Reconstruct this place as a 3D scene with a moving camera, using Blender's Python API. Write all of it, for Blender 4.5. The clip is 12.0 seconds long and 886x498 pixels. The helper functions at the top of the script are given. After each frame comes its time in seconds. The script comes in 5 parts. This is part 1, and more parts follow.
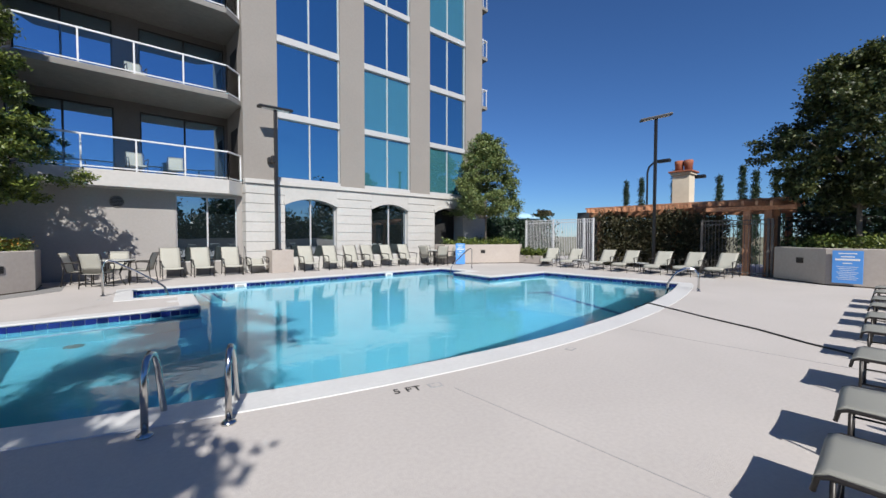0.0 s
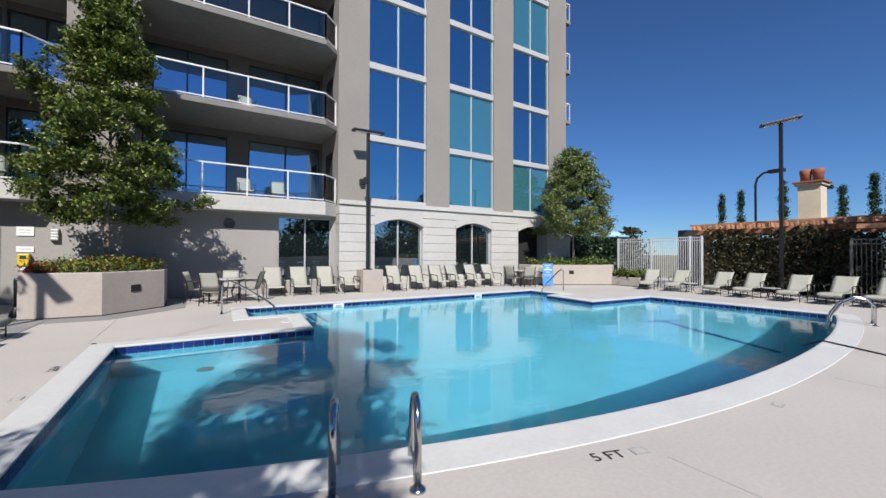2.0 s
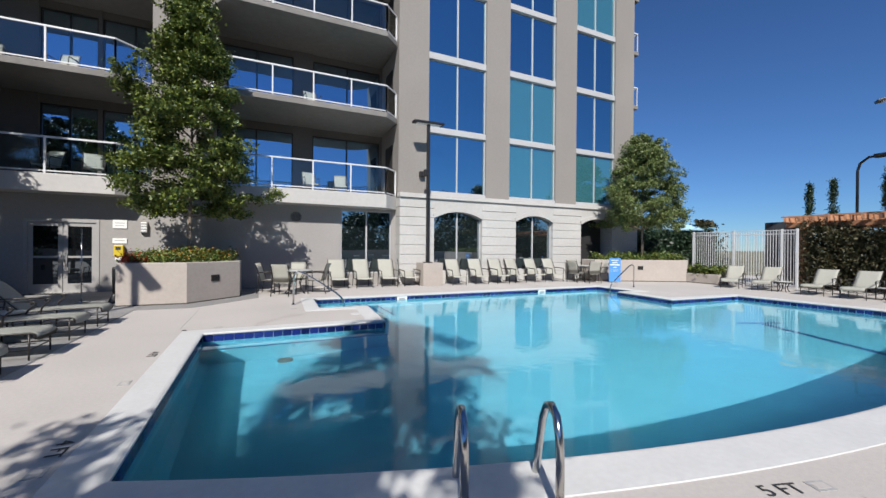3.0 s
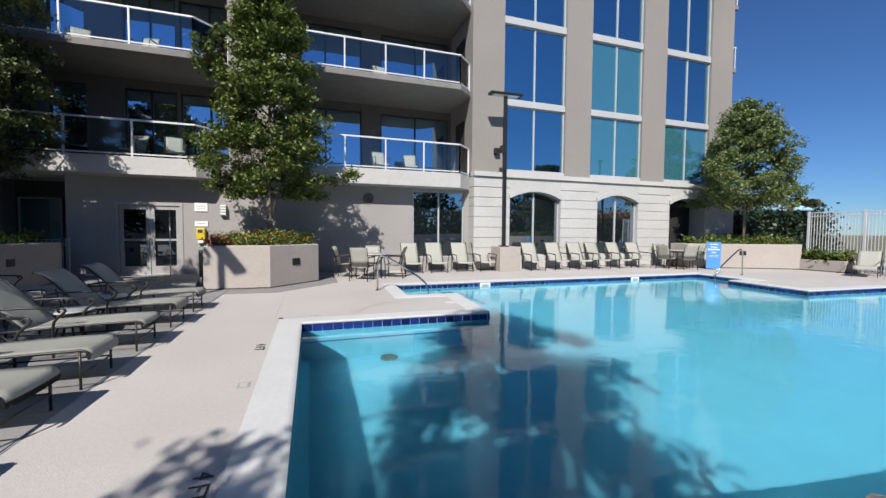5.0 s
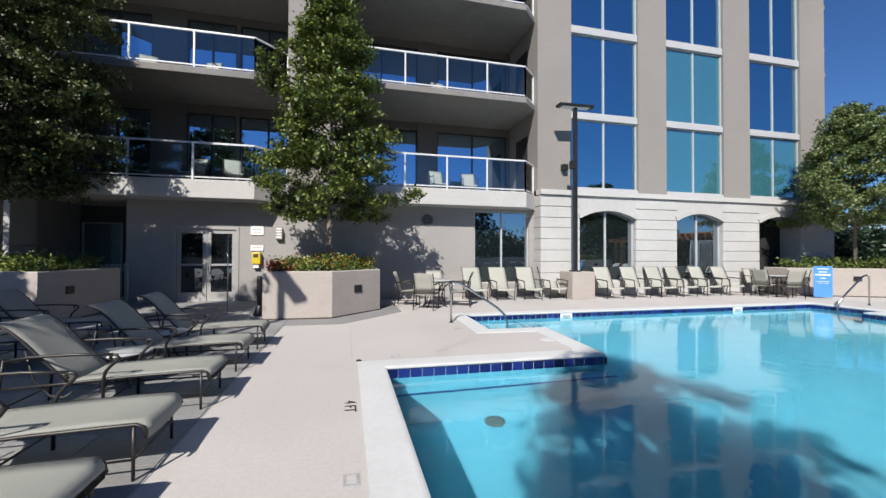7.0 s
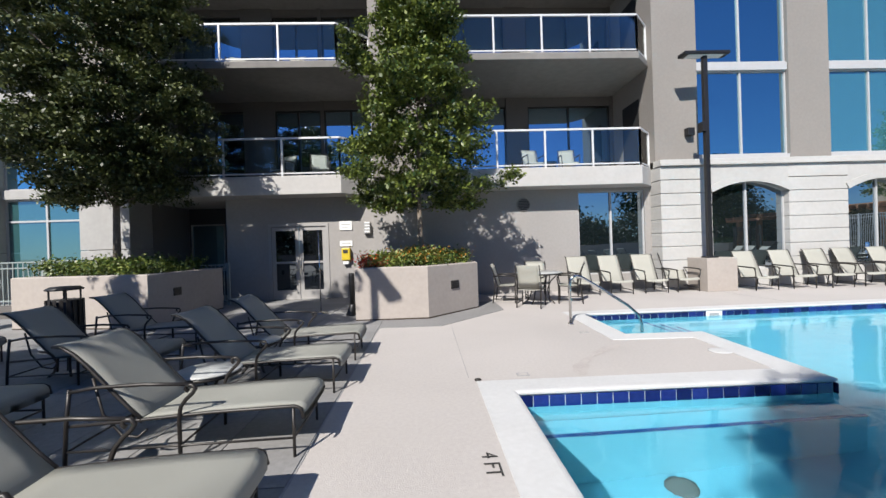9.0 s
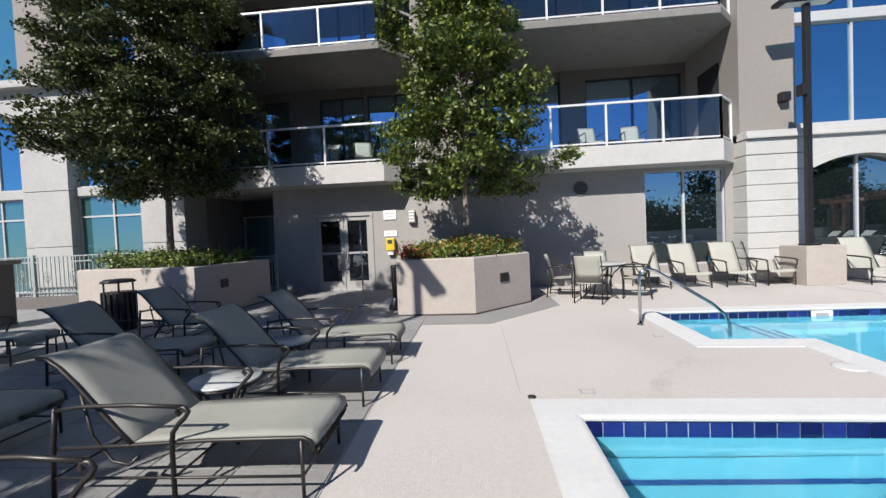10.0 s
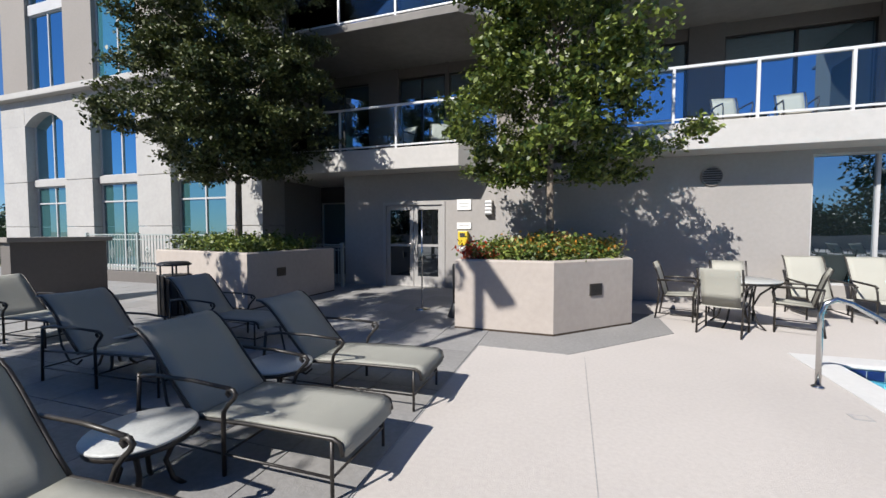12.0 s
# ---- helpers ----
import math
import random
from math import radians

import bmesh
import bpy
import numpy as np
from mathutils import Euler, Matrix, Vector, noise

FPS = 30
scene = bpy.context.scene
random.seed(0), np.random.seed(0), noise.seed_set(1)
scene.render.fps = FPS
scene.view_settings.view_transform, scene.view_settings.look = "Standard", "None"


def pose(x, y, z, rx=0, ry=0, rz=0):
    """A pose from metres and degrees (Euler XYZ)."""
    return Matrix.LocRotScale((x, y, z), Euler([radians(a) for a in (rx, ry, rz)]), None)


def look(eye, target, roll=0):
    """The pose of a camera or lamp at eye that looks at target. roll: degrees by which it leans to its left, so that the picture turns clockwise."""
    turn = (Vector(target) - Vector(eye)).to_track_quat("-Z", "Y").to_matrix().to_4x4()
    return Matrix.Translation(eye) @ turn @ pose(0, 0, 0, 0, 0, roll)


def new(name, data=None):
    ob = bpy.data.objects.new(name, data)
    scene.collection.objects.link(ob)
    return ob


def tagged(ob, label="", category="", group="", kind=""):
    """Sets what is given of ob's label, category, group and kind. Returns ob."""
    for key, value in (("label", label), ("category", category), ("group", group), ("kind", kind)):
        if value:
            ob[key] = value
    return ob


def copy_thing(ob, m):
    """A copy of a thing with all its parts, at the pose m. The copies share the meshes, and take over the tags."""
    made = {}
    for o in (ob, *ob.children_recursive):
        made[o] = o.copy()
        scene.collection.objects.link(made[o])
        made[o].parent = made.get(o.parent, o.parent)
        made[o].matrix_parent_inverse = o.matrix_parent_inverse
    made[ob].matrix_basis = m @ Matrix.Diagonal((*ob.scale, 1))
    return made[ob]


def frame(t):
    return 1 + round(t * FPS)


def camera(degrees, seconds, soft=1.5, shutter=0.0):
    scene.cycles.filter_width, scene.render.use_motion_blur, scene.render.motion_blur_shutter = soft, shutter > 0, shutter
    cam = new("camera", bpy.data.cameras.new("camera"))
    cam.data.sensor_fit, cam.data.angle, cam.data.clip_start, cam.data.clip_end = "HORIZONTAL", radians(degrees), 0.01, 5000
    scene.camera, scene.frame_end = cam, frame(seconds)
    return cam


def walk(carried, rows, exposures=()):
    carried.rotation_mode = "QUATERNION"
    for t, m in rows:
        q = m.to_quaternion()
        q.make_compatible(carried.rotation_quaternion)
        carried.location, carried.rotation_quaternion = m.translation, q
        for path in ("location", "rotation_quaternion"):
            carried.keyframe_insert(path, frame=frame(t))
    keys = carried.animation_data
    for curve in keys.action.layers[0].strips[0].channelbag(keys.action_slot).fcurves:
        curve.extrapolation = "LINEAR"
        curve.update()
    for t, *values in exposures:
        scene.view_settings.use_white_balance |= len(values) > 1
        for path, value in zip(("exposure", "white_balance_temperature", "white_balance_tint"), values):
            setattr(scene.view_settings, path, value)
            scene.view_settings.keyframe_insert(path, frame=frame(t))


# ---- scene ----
cam = camera(97.0, 12.0)
PATH = [
    (0, (-0.156, -0.102, 1.415), (1.159, 1.403, 1.349), 0.1),
    (0.5, (-0.264, 0.183, 1.439), (1.008, 1.726, 1.402), -0.0),
    (1, (-0.386, 0.436, 1.457), (0.84, 2.016, 1.455), -0.1),
    (1.5, (-0.504, 0.687, 1.473), (0.65, 2.32, 1.493), -0.0),
    (2, (-0.644, 0.963, 1.49), (0.416, 2.659, 1.515), 0.2),
    (2.5, (-0.819, 1.248, 1.478), (0.142, 3.002, 1.498), 0.6),
    (3, (-0.929, 1.522, 1.445), (-0.079, 3.332, 1.44), 0.5),
    (5, (-1.611, 2.807, 1.382), (-0.973, 4.7, 1.295), 0.4),
    (5.5, (-1.774, 3.155, 1.372), (-1.17, 5.06, 1.306), 0.6),
    (6, (-1.92, 3.467, 1.384), (-1.33, 5.378, 1.354), 0.5),
    (6.5, (-2.051, 3.807, 1.396), (-1.51, 5.732, 1.397), 0.1),
    (7, (-2.225, 4.129, 1.394), (-1.751, 6.072, 1.424), 0.2),
    (9, (-2.562, 5.385, 1.385), (-2.474, 7.383, 1.375), -1.9),
    (9.5, (-2.536, 5.703, 1.402), (-2.582, 7.703, 1.368), -2.5),
    (10, (-2.497, 6.028, 1.405), (-2.664, 8.02, 1.346), -2.5),
    (10.5, (-2.441, 6.389, 1.416), (-2.72, 8.367, 1.331), -1.8),
    (11, (-2.377, 6.751, 1.437), (-2.773, 8.708, 1.328), -1.0),
    (11.5, (-2.346, 7.126, 1.46), (-2.858, 9.056, 1.336), -0.5),
    (12, (-2.309, 7.489, 1.438), (-2.935, 9.386, 1.349), -0.0),
]
walk(cam, [(t, look(eye, target, roll)) for t, eye, target, roll in PATH], [(0.0, 0.5), (3.0, 0.47), (7.0, 0.57), (9.0, 0.65), (11.0, 0.66), (12.0, 0.74)])

# ---- world, sun, exposure ----
SUN_WAY = Vector((-0.5, -1.03, 1.0)).normalized()
world = bpy.data.worlds.new("sky")
scene.world = world
world.use_nodes = True
_sky = world.node_tree.nodes.new("ShaderNodeTexSky")
_sky.sky_type, _sky.sun_disc = "NISHITA", False
_sky.sun_elevation, _sky.sun_rotation = math.asin(SUN_WAY.z), math.atan2(SUN_WAY.x, SUN_WAY.y)
_sky.altitude, _sky.air_density, _sky.dust_density, _sky.ozone_density = 600, 1.0, 0.0, 4.0
_bg = world.node_tree.nodes["Background"]
_bg.inputs["Strength"].default_value = 0.0555
_mul = world.node_tree.nodes.new("ShaderNodeMix")
_mul.data_type, _mul.blend_type = "RGBA", "MULTIPLY"
_mul.inputs[0].default_value, _mul.inputs[7].default_value = 1.0, (0.57, 0.86, 1.24, 1)
world.node_tree.links.new(_sky.outputs[0], _mul.inputs[6])
world.node_tree.links.new(_mul.outputs[2], _bg.inputs["Color"])
_sun = bpy.data.lights.new("sun", "SUN")
_sun.energy, _sun.angle, _sun.color = 5.0, radians(0.53), (1.0, 0.955, 0.89)
sun = new("sun", _sun)
sun.matrix_world = look(SUN_WAY * 60, (0, 0, 0))


# ---- materials ----
def mat(name, color, rough=0.8, metal=0.0, grain=0.0, scale=8.0, stain=0.0, stain_scale=0.6, bump=0.0, bump_scale=120.0, spec=0.5, island=0.0, obj=0.0, other=None):
    """A procedural surface: base colour, fine grain, broad stains, relief; island/obj: brightness changes piece by piece."""
    m = bpy.data.materials.new(name)
    m.use_nodes = True
    nt = m.node_tree
    n, l = nt.nodes, nt.links
    b = n["Principled BSDF"]
    b.inputs["Roughness"].default_value, b.inputs["Metallic"].default_value = rough, metal
    b.inputs["Specular IOR Level"].default_value = spec
    geo = n.new("ShaderNodeNewGeometry")
    pos = geo.outputs["Position"]

    def rgb(c):
        r = n.new("ShaderNodeRGB")
        r.outputs[0].default_value = (*c, 1)
        return r.outputs[0]

    col = rgb(color)
    if other:
        nz = n.new("ShaderNodeTexNoise")
        nz.inputs["Scale"].default_value, nz.inputs["Detail"].default_value = stain_scale * 3, 6
        l.new(pos, nz.inputs["Vector"])
        rp = n.new("ShaderNodeValToRGB")
        rp.color_ramp.elements[0].position, rp.color_ramp.elements[1].position = 0.4, 0.62
        l.new(nz.outputs["Fac"], rp.inputs[0])
        mx = n.new("ShaderNodeMix")
        mx.data_type = "RGBA"
        l.new(rp.outputs[0], mx.inputs[0])
        l.new(col, mx.inputs[6])
        l.new(rgb(other), mx.inputs[7])
        col = mx.outputs[2]

    def vary(col, fac, amount):
        mr = n.new("ShaderNodeMapRange")
        mr.inputs["From Min"].default_value, mr.inputs["From Max"].default_value = 0.25, 0.75
        mr.inputs["To Min"].default_value, mr.inputs["To Max"].default_value = 1 - amount, 1 + amount
        mr.clamp = True
        l.new(fac, mr.inputs[0])
        hs = n.new("ShaderNodeHueSaturation")
        l.new(mr.outputs[0], hs.inputs["Value"])
        l.new(col, hs.inputs["Color"])
        return hs.outputs[0]

    if grain:
        nz = n.new("ShaderNodeTexNoise")
        nz.inputs["Scale"].default_value, nz.inputs["Detail"].default_value = scale, 8
        l.new(pos, nz.inputs["Vector"])
        col = vary(col, nz.outputs["Fac"], grain)
    if stain:
        nz = n.new("ShaderNodeTexNoise")
        nz.inputs["Scale"].default_value, nz.inputs["Detail"].default_value = stain_scale, 5
        nz.inputs["Distortion"].default_value = 0.6
        l.new(pos, nz.inputs["Vector"])
        col = vary(col, nz.outputs["Fac"], stain)
        mr = n.new("ShaderNodeMapRange")
        mr.inputs["To Min"].default_value, mr.inputs["To Max"].default_value = max(rough - 0.12, 0.02), min(rough + 0.1, 1)
        l.new(nz.outputs["Fac"], mr.inputs[0])
        l.new(mr.outputs[0], b.inputs["Roughness"])
    if island:
        col = vary(col, geo.outputs["Random Per Island"], island)
    if obj:
        oi = n.new("ShaderNodeObjectInfo")
        col = vary(col, oi.outputs["Random"], obj)
    l.new(col, b.inputs["Base Color"])
    if bump:
        nz = n.new("ShaderNodeTexNoise")
        nz.inputs["Scale"].default_value, nz.inputs["Detail"].default_value = bump_scale, 4
        l.new(pos, nz.inputs["Vector"])
        bp = n.new("ShaderNodeBump")
        bp.inputs["Strength"].default_value, bp.inputs["Distance"].default_value = bump, 0.01
        l.new(nz.outputs["Fac"], bp.inputs["Height"])
        l.new(bp.outputs[0], b.inputs["Normal"])
    return m


def glass_mat(name, tint, mirror, rough=0.01, back=(0.02, 0.03, 0.04)):
    """Coated window glass: a tinted mirror over a dark room behind."""
    m = bpy.data.materials.new(name)
    m.use_nodes = True
    nt = m.node_tree
    n, l = nt.nodes, nt.links
    b = n["Principled BSDF"]
    b.inputs["Base Color"].default_value = (*back, 1)
    b.inputs["Roughness"].default_value = rough
    g = n.new("ShaderNodeBsdfGlossy")
    g.inputs["Color"].default_value, g.inputs["Roughness"].default_value = (*tint, 1), rough
    mx = n.new("ShaderNodeMixShader")
    mx.inputs[0].default_value = mirror
    geo = n.new("ShaderNodeNewGeometry")
    nz = n.new("ShaderNodeTexNoise")
    nz.inputs["Scale"].default_value, nz.inputs["Detail"].default_value = 0.7, 1
    l.new(geo.outputs["Position"], nz.inputs["Vector"])
    bp = n.new("ShaderNodeBump")
    bp.inputs["Strength"].default_value, bp.inputs["Distance"].default_value = 0.25, 0.02
    l.new(nz.outputs["Fac"], bp.inputs["Height"])
    l.new(bp.outputs[0], g.inputs["Normal"])
    l.new(b.outputs[0], mx.inputs[1])
    l.new(g.outputs[0], mx.inputs[2])
    l.new(mx.outputs[0], n["Material Output"].inputs["Surface"])
    return m


def clear_glass(name, tint=(0.89, 0.95, 0.98), rough=0.0):
    m = bpy.data.materials.new(name)
    m.use_nodes = True
    nt = m.node_tree
    n, l = nt.nodes, nt.links
    t = n.new("ShaderNodeBsdfTransparent")
    t.inputs["Color"].default_value = (*tint, 1)
    g = n.new("ShaderNodeBsdfGlossy")
    g.inputs["Roughness"].default_value = 0.01
    f = n.new("ShaderNodeFresnel")
    f.inputs["IOR"].default_value = 1.6
    mx = n.new("ShaderNodeMixShader")
    l.new(f.outputs[0], mx.inputs[0])
    l.new(t.outputs[0], mx.inputs[1])
    l.new(g.outputs[0], mx.inputs[2])
    l.new(mx.outputs[0], n["Material Output"].inputs["Surface"])
    return m


def water_mat():
    m = bpy.data.materials.new("pool water")
    m.use_nodes = True
    nt = m.node_tree
    n, l = nt.nodes, nt.links
    b = n["Principled BSDF"]
    b.inputs["Base Color"].default_value = (0.225, 0.62, 0.765, 1)
    b.inputs["Roughness"].default_value, b.inputs["IOR"].default_value = 0.045, 1.33
    b.inputs["Transmission Weight"].default_value = 1.0
    geo = n.new("ShaderNodeNewGeometry")
    a = n.new("ShaderNodeTexNoise")
    a.inputs["Scale"].default_value, a.inputs["Detail"].default_value, a.inputs["Distortion"].default_value = 2.4, 4, 0.8
    l.new(geo.outputs["Position"], a.inputs["Vector"])
    bp = n.new("ShaderNodeBump")
    bp.inputs["Strength"].default_value, bp.inputs["Distance"].default_value = 0.085, 0.05
    l.new(a.outputs["Fac"], bp.inputs["Height"])
    l.new(bp.outputs[0], b.inputs["Normal"])
    return m


def leaf_mat(name, a, b_, rough=0.5):
    m = bpy.data.materials.new(name)
    m.use_nodes = True
    nt = m.node_tree
    n, l = nt.nodes, nt.links
    b = n["Principled BSDF"]
    geo = n.new("ShaderNodeNewGeometry")
    rp = n.new("ShaderNodeValToRGB")
    rp.color_ramp.elements[0].color, rp.color_ramp.elements[1].color = (*a, 1), (*b_, 1)
    rp.color_ramp.elements[0].position = 0.15
    l.new(geo.outputs["Random Per Island"], rp.inputs[0])
    l.new(rp.outputs[0], b.inputs["Base Color"])
    b.inputs["Roughness"].default_value = rough
    tr = n.new("ShaderNodeBsdfTranslucent")
    l.new(rp.outputs[0], tr.inputs["Color"])
    mx = n.new("ShaderNodeMixShader")
    mx.inputs[0].default_value = 0.16
    l.new(b.outputs[0], mx.inputs[1])
    l.new(tr.outputs[0], mx.inputs[2])
    l.new(mx.outputs[0], n["Material Output"].inputs["Surface"])
    return m


M_DECK = mat("sprayed concrete deck", (0.393, 0.366, 0.349), 0.85, grain=0.06, scale=30, stain=0.07, stain_scale=0.5, bump=0.25, bump_scale=90)
M_PAVER = mat("grey concrete paver", (0.215, 0.211, 0.209), 0.85, grain=0.12, scale=25, stain=0.1, stain_scale=1.1, bump=0.3, bump_scale=70, obj=0.07)
M_COPING = mat("white pool coping", (0.476, 0.476, 0.476), 0.6, grain=0.05, scale=20, stain=0.05, stain_scale=2, bump=0.15)
M_PLASTER = mat("blue pool plaster", (0.15, 0.35, 0.425), 0.7, grain=0.05, scale=6, stain=0.06, stain_scale=0.8)
M_DARKBAND = mat("dark blue pool marking", (0.017, 0.051, 0.17), 0.6, grain=0.1)
M_TILE = mat("glazed cobalt tile", (0.0085, 0.017, 0.102), 0.12, grain=0.15, scale=20, obj=0.4)
M_GROUT = mat("pale tile grout", (0.357, 0.425, 0.493), 0.9, grain=0.1)
M_WATER = water_mat()
M_STUCCO = mat("grey beige stucco", (0.217, 0.2, 0.184), 0.92, grain=0.05, scale=14, stain=0.07, stain_scale=0.35, bump=0.35, bump_scale=60)
M_STONE = mat("white cast stone", (0.391, 0.383, 0.37), 0.85, grain=0.05, scale=9, stain=0.06, stain_scale=0.8, bump=0.2, bump_scale=50, island=0.03)
M_STONE_W = mat("grey white cast stone", (0.323, 0.316, 0.306), 0.85, grain=0.06, scale=9, stain=0.08, stain_scale=0.8, bump=0.2, bump_scale=50, island=0.03)
M_WALL = mat("pale stucco wall", (0.272, 0.258, 0.248), 0.92, grain=0.05, scale=14, stain=0.07, stain_scale=0.5, bump=0.3, bump_scale=60)
M_PLANTER = mat("beige stucco planter", (0.34, 0.303, 0.274), 0.9, grain=0.06, scale=12, stain=0.07, stain_scale=0.9, bump=0.3, bump_scale=70)
# Stained concrete, its base colour lowered to deepen the shade under the slabs.
M_SOFFIT = mat("raw concrete soffit darkened for shade", (0.175, 0.166, 0.156), 0.92, grain=0.1, scale=5, stain=0.16, stain_scale=0.5, bump=0.3, bump_scale=30)
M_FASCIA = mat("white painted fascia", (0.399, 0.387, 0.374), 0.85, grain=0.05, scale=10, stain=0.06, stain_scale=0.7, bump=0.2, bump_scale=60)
# Stucco with shade put into its colour; the drain and pergola fence borrow it.
M_INNER = mat("stucco darkened for shade", (0.115, 0.105, 0.098), 0.92, grain=0.06, scale=14, stain=0.08, stain_scale=0.5, bump=0.3, bump_scale=60)
M_WHITE = mat("white painted metal", (0.527, 0.535, 0.552), 0.45, grain=0.04, scale=10, stain=0.04)
M_TRIM = mat("white painted trim", (0.375, 0.378, 0.385), 0.6, grain=0.05, scale=8, stain=0.05)
M_BRONZE = mat("dark bronze frame", (0.022, 0.019, 0.017), 0.42, 0.15, grain=0.2, scale=30)
M_BLACK = mat("black painted steel", (0.017, 0.017, 0.0187), 0.45, 0.3, grain=0.2, scale=12, stain=0.1)
M_STEEL = mat("polished stainless steel", (0.527, 0.518, 0.501), 0.16, 1.0, grain=0.05, scale=30, stain=0.08, stain_scale=3)
M_SLING = mat("sage grey mesh sling", (0.242, 0.242, 0.217), 0.75, grain=0.07, scale=260, stain=0.06, stain_scale=1.4, bump=0.3, bump_scale=420)
M_SLING2 = mat("cream mesh sling", (0.315, 0.311, 0.274), 0.75, grain=0.07, scale=260, stain=0.05, stain_scale=2, bump=0.3, bump_scale=420)
M_TABLE = mat("pebbled acrylic tabletop", (0.357, 0.365, 0.357), 0.35, grain=0.1, scale=60, stain=0.06, bump=0.15, bump_scale=80)
M_BARK = mat("pale grey bark", (0.17, 0.14, 0.111), 0.9, grain=0.3, scale=25, stain=0.2, stain_scale=3, bump=0.8, bump_scale=40)
M_LEAF = leaf_mat("pear leaves", (0.018, 0.042, 0.006), (0.175, 0.215, 0.036))
M_LEAF_D = leaf_mat("dark leaves", (0.015, 0.03, 0.007), (0.105, 0.12, 0.034))
M_LEAF_P = leaf_mat("pale green leaves", (0.055, 0.09, 0.022), (0.22, 0.26, 0.09))
M_SHRUB = leaf_mat("shrub leaves", (0.035, 0.075, 0.012), (0.19, 0.22, 0.045))
M_FLOWER = leaf_mat("red flowers", (0.30, 0.015, 0.01), (0.55, 0.10, 0.02))
M_ORANGE = leaf_mat("orange turning leaves", (0.20, 0.12, 0.01), (0.42, 0.16, 0.02))
M_HEDGE = leaf_mat("brown green hedge", (0.025, 0.03, 0.012), (0.10, 0.085, 0.04))
M_CYPRESS = leaf_mat("cypress needles", (0.012, 0.03, 0.014), (0.03, 0.06, 0.025))
M_SOIL = mat("dark soil", (0.0425, 0.0298, 0.0213), 0.95, grain=0.3, scale=30, bump=0.8, bump_scale=50)
M_GLASS_A = glass_mat("blue coated glass", (0.37, 0.59, 0.69), 0.85, back=(0.006, 0.02, 0.05))
M_GLASS_B = glass_mat("teal glass before blinds", (0.32, 0.46, 0.55), 0.55, back=(0.06, 0.22, 0.27))
M_GLASS_C = glass_mat("dark ground floor glass", (0.62, 0.72, 0.80), 0.55, back=(0.012, 0.018, 0.02))
M_GLASS_D = glass_mat("balcony door glass", (0.48, 0.64, 0.80), 0.7, back=(0.015, 0.045, 0.055))
M_GLASS_E = glass_mat("dark door glass", (0.6, 0.7, 0.78), 0.14, back=(0.006, 0.007, 0.008))
M_GLASS_F = glass_mat("wing glass before curtains", (0.5, 0.62, 0.70), 0.34, back=(0.035, 0.105, 0.11))
M_CLEAR = clear_glass("clear balcony glass")
# Near-black colour that stands for the darkness inside openings.
M_DARK = mat("painted dark of unlit openings", (0.0127, 0.0127, 0.0136), 0.9, grain=0.2)
M_DOOR = mat("grey painted door", (0.281, 0.272, 0.264), 0.55, grain=0.05, stain=0.06)
M_REDWOOD = mat("redwood timber", (0.36, 0.175, 0.095), 0.75, grain=0.25, scale=14, stain=0.2, stain_scale=2, bump=0.4, bump_scale=30, obj=0.2)
M_TERRA = mat("terracotta", (0.255, 0.0808, 0.0425), 0.8, grain=0.15, scale=12, stain=0.15, stain_scale=3)
M_CREAM = mat("cream stucco", (0.527, 0.468, 0.374), 0.9, grain=0.05, scale=10, stain=0.08, stain_scale=1)
M_BLUE = mat("blue printed board", (0.0765, 0.255, 0.612), 0.4, grain=0.04, stain=0.05)
M_PAPER = mat("white sign paper", (0.663, 0.663, 0.654), 0.6, grain=0.03)
M_YELLOW = mat("yellow plastic case", (0.527, 0.391, 0.0255), 0.4, grain=0.05)
M_INK = mat("black marking paint", (0.0255, 0.0255, 0.0255), 0.7, grain=0.3, scale=40)
M_PALEINK = mat("faded grey marking", (0.281, 0.281, 0.281), 0.7, grain=0.2, scale=40)
M_RUBBER = mat("black rubber", (0.017, 0.017, 0.017), 0.6, grain=0.2)
M_LAND = mat("dry grassland", (0.136, 0.128, 0.0765), 0.95, grain=0.3, scale=0.5, stain=0.3, stain_scale=0.05)
M_CURTAIN = mat("grey green curtain", (0.085, 0.17, 0.17), 0.9, grain=0.1)
M_RAIL = mat("weathered grey-green paint", (0.255, 0.289, 0.281), 0.45, grain=0.1, stain=0.15)
M_AWNING = mat("pale blue cloth", (0.28, 0.46, 0.62), 0.8, grain=0.05, scale=40, stain=0.05)
# Slate of the shed and far house; in the recess its darkness stands for shade.
M_SHED = mat("dark slate cladding and recess shade", (0.0382, 0.0425, 0.051), 0.7, grain=0.15, stain=0.1)


# ---- mesh helpers ----
def box(bm, x0, x1, y0, y1, z0, z1):
    v = [bm.verts.new(p) for p in ((x0, y0, z0), (x1, y0, z0), (x1, y1, z0), (x0, y1, z0), (x0, y0, z1), (x1, y0, z1), (x1, y1, z1), (x0, y1, z1))]
    for f in ((0, 3, 2, 1), (4, 5, 6, 7), (0, 1, 5, 4), (1, 2, 6, 5), (2, 3, 7, 6), (3, 0, 4, 7)):
        bm.faces.new([v[i] for i in f])
    return v


def bbox(x0, x1, y0, y1, z0, z1, bevel=0.0):
    bm = bmesh.new()
    box(bm, x0, x1, y0, y1, z0, z1)
    if bevel:
        bmesh.ops.bevel(bm, geom=bm.edges[:], offset=bevel, segments=2, affect="EDGES", profile=0.6)
    return bm


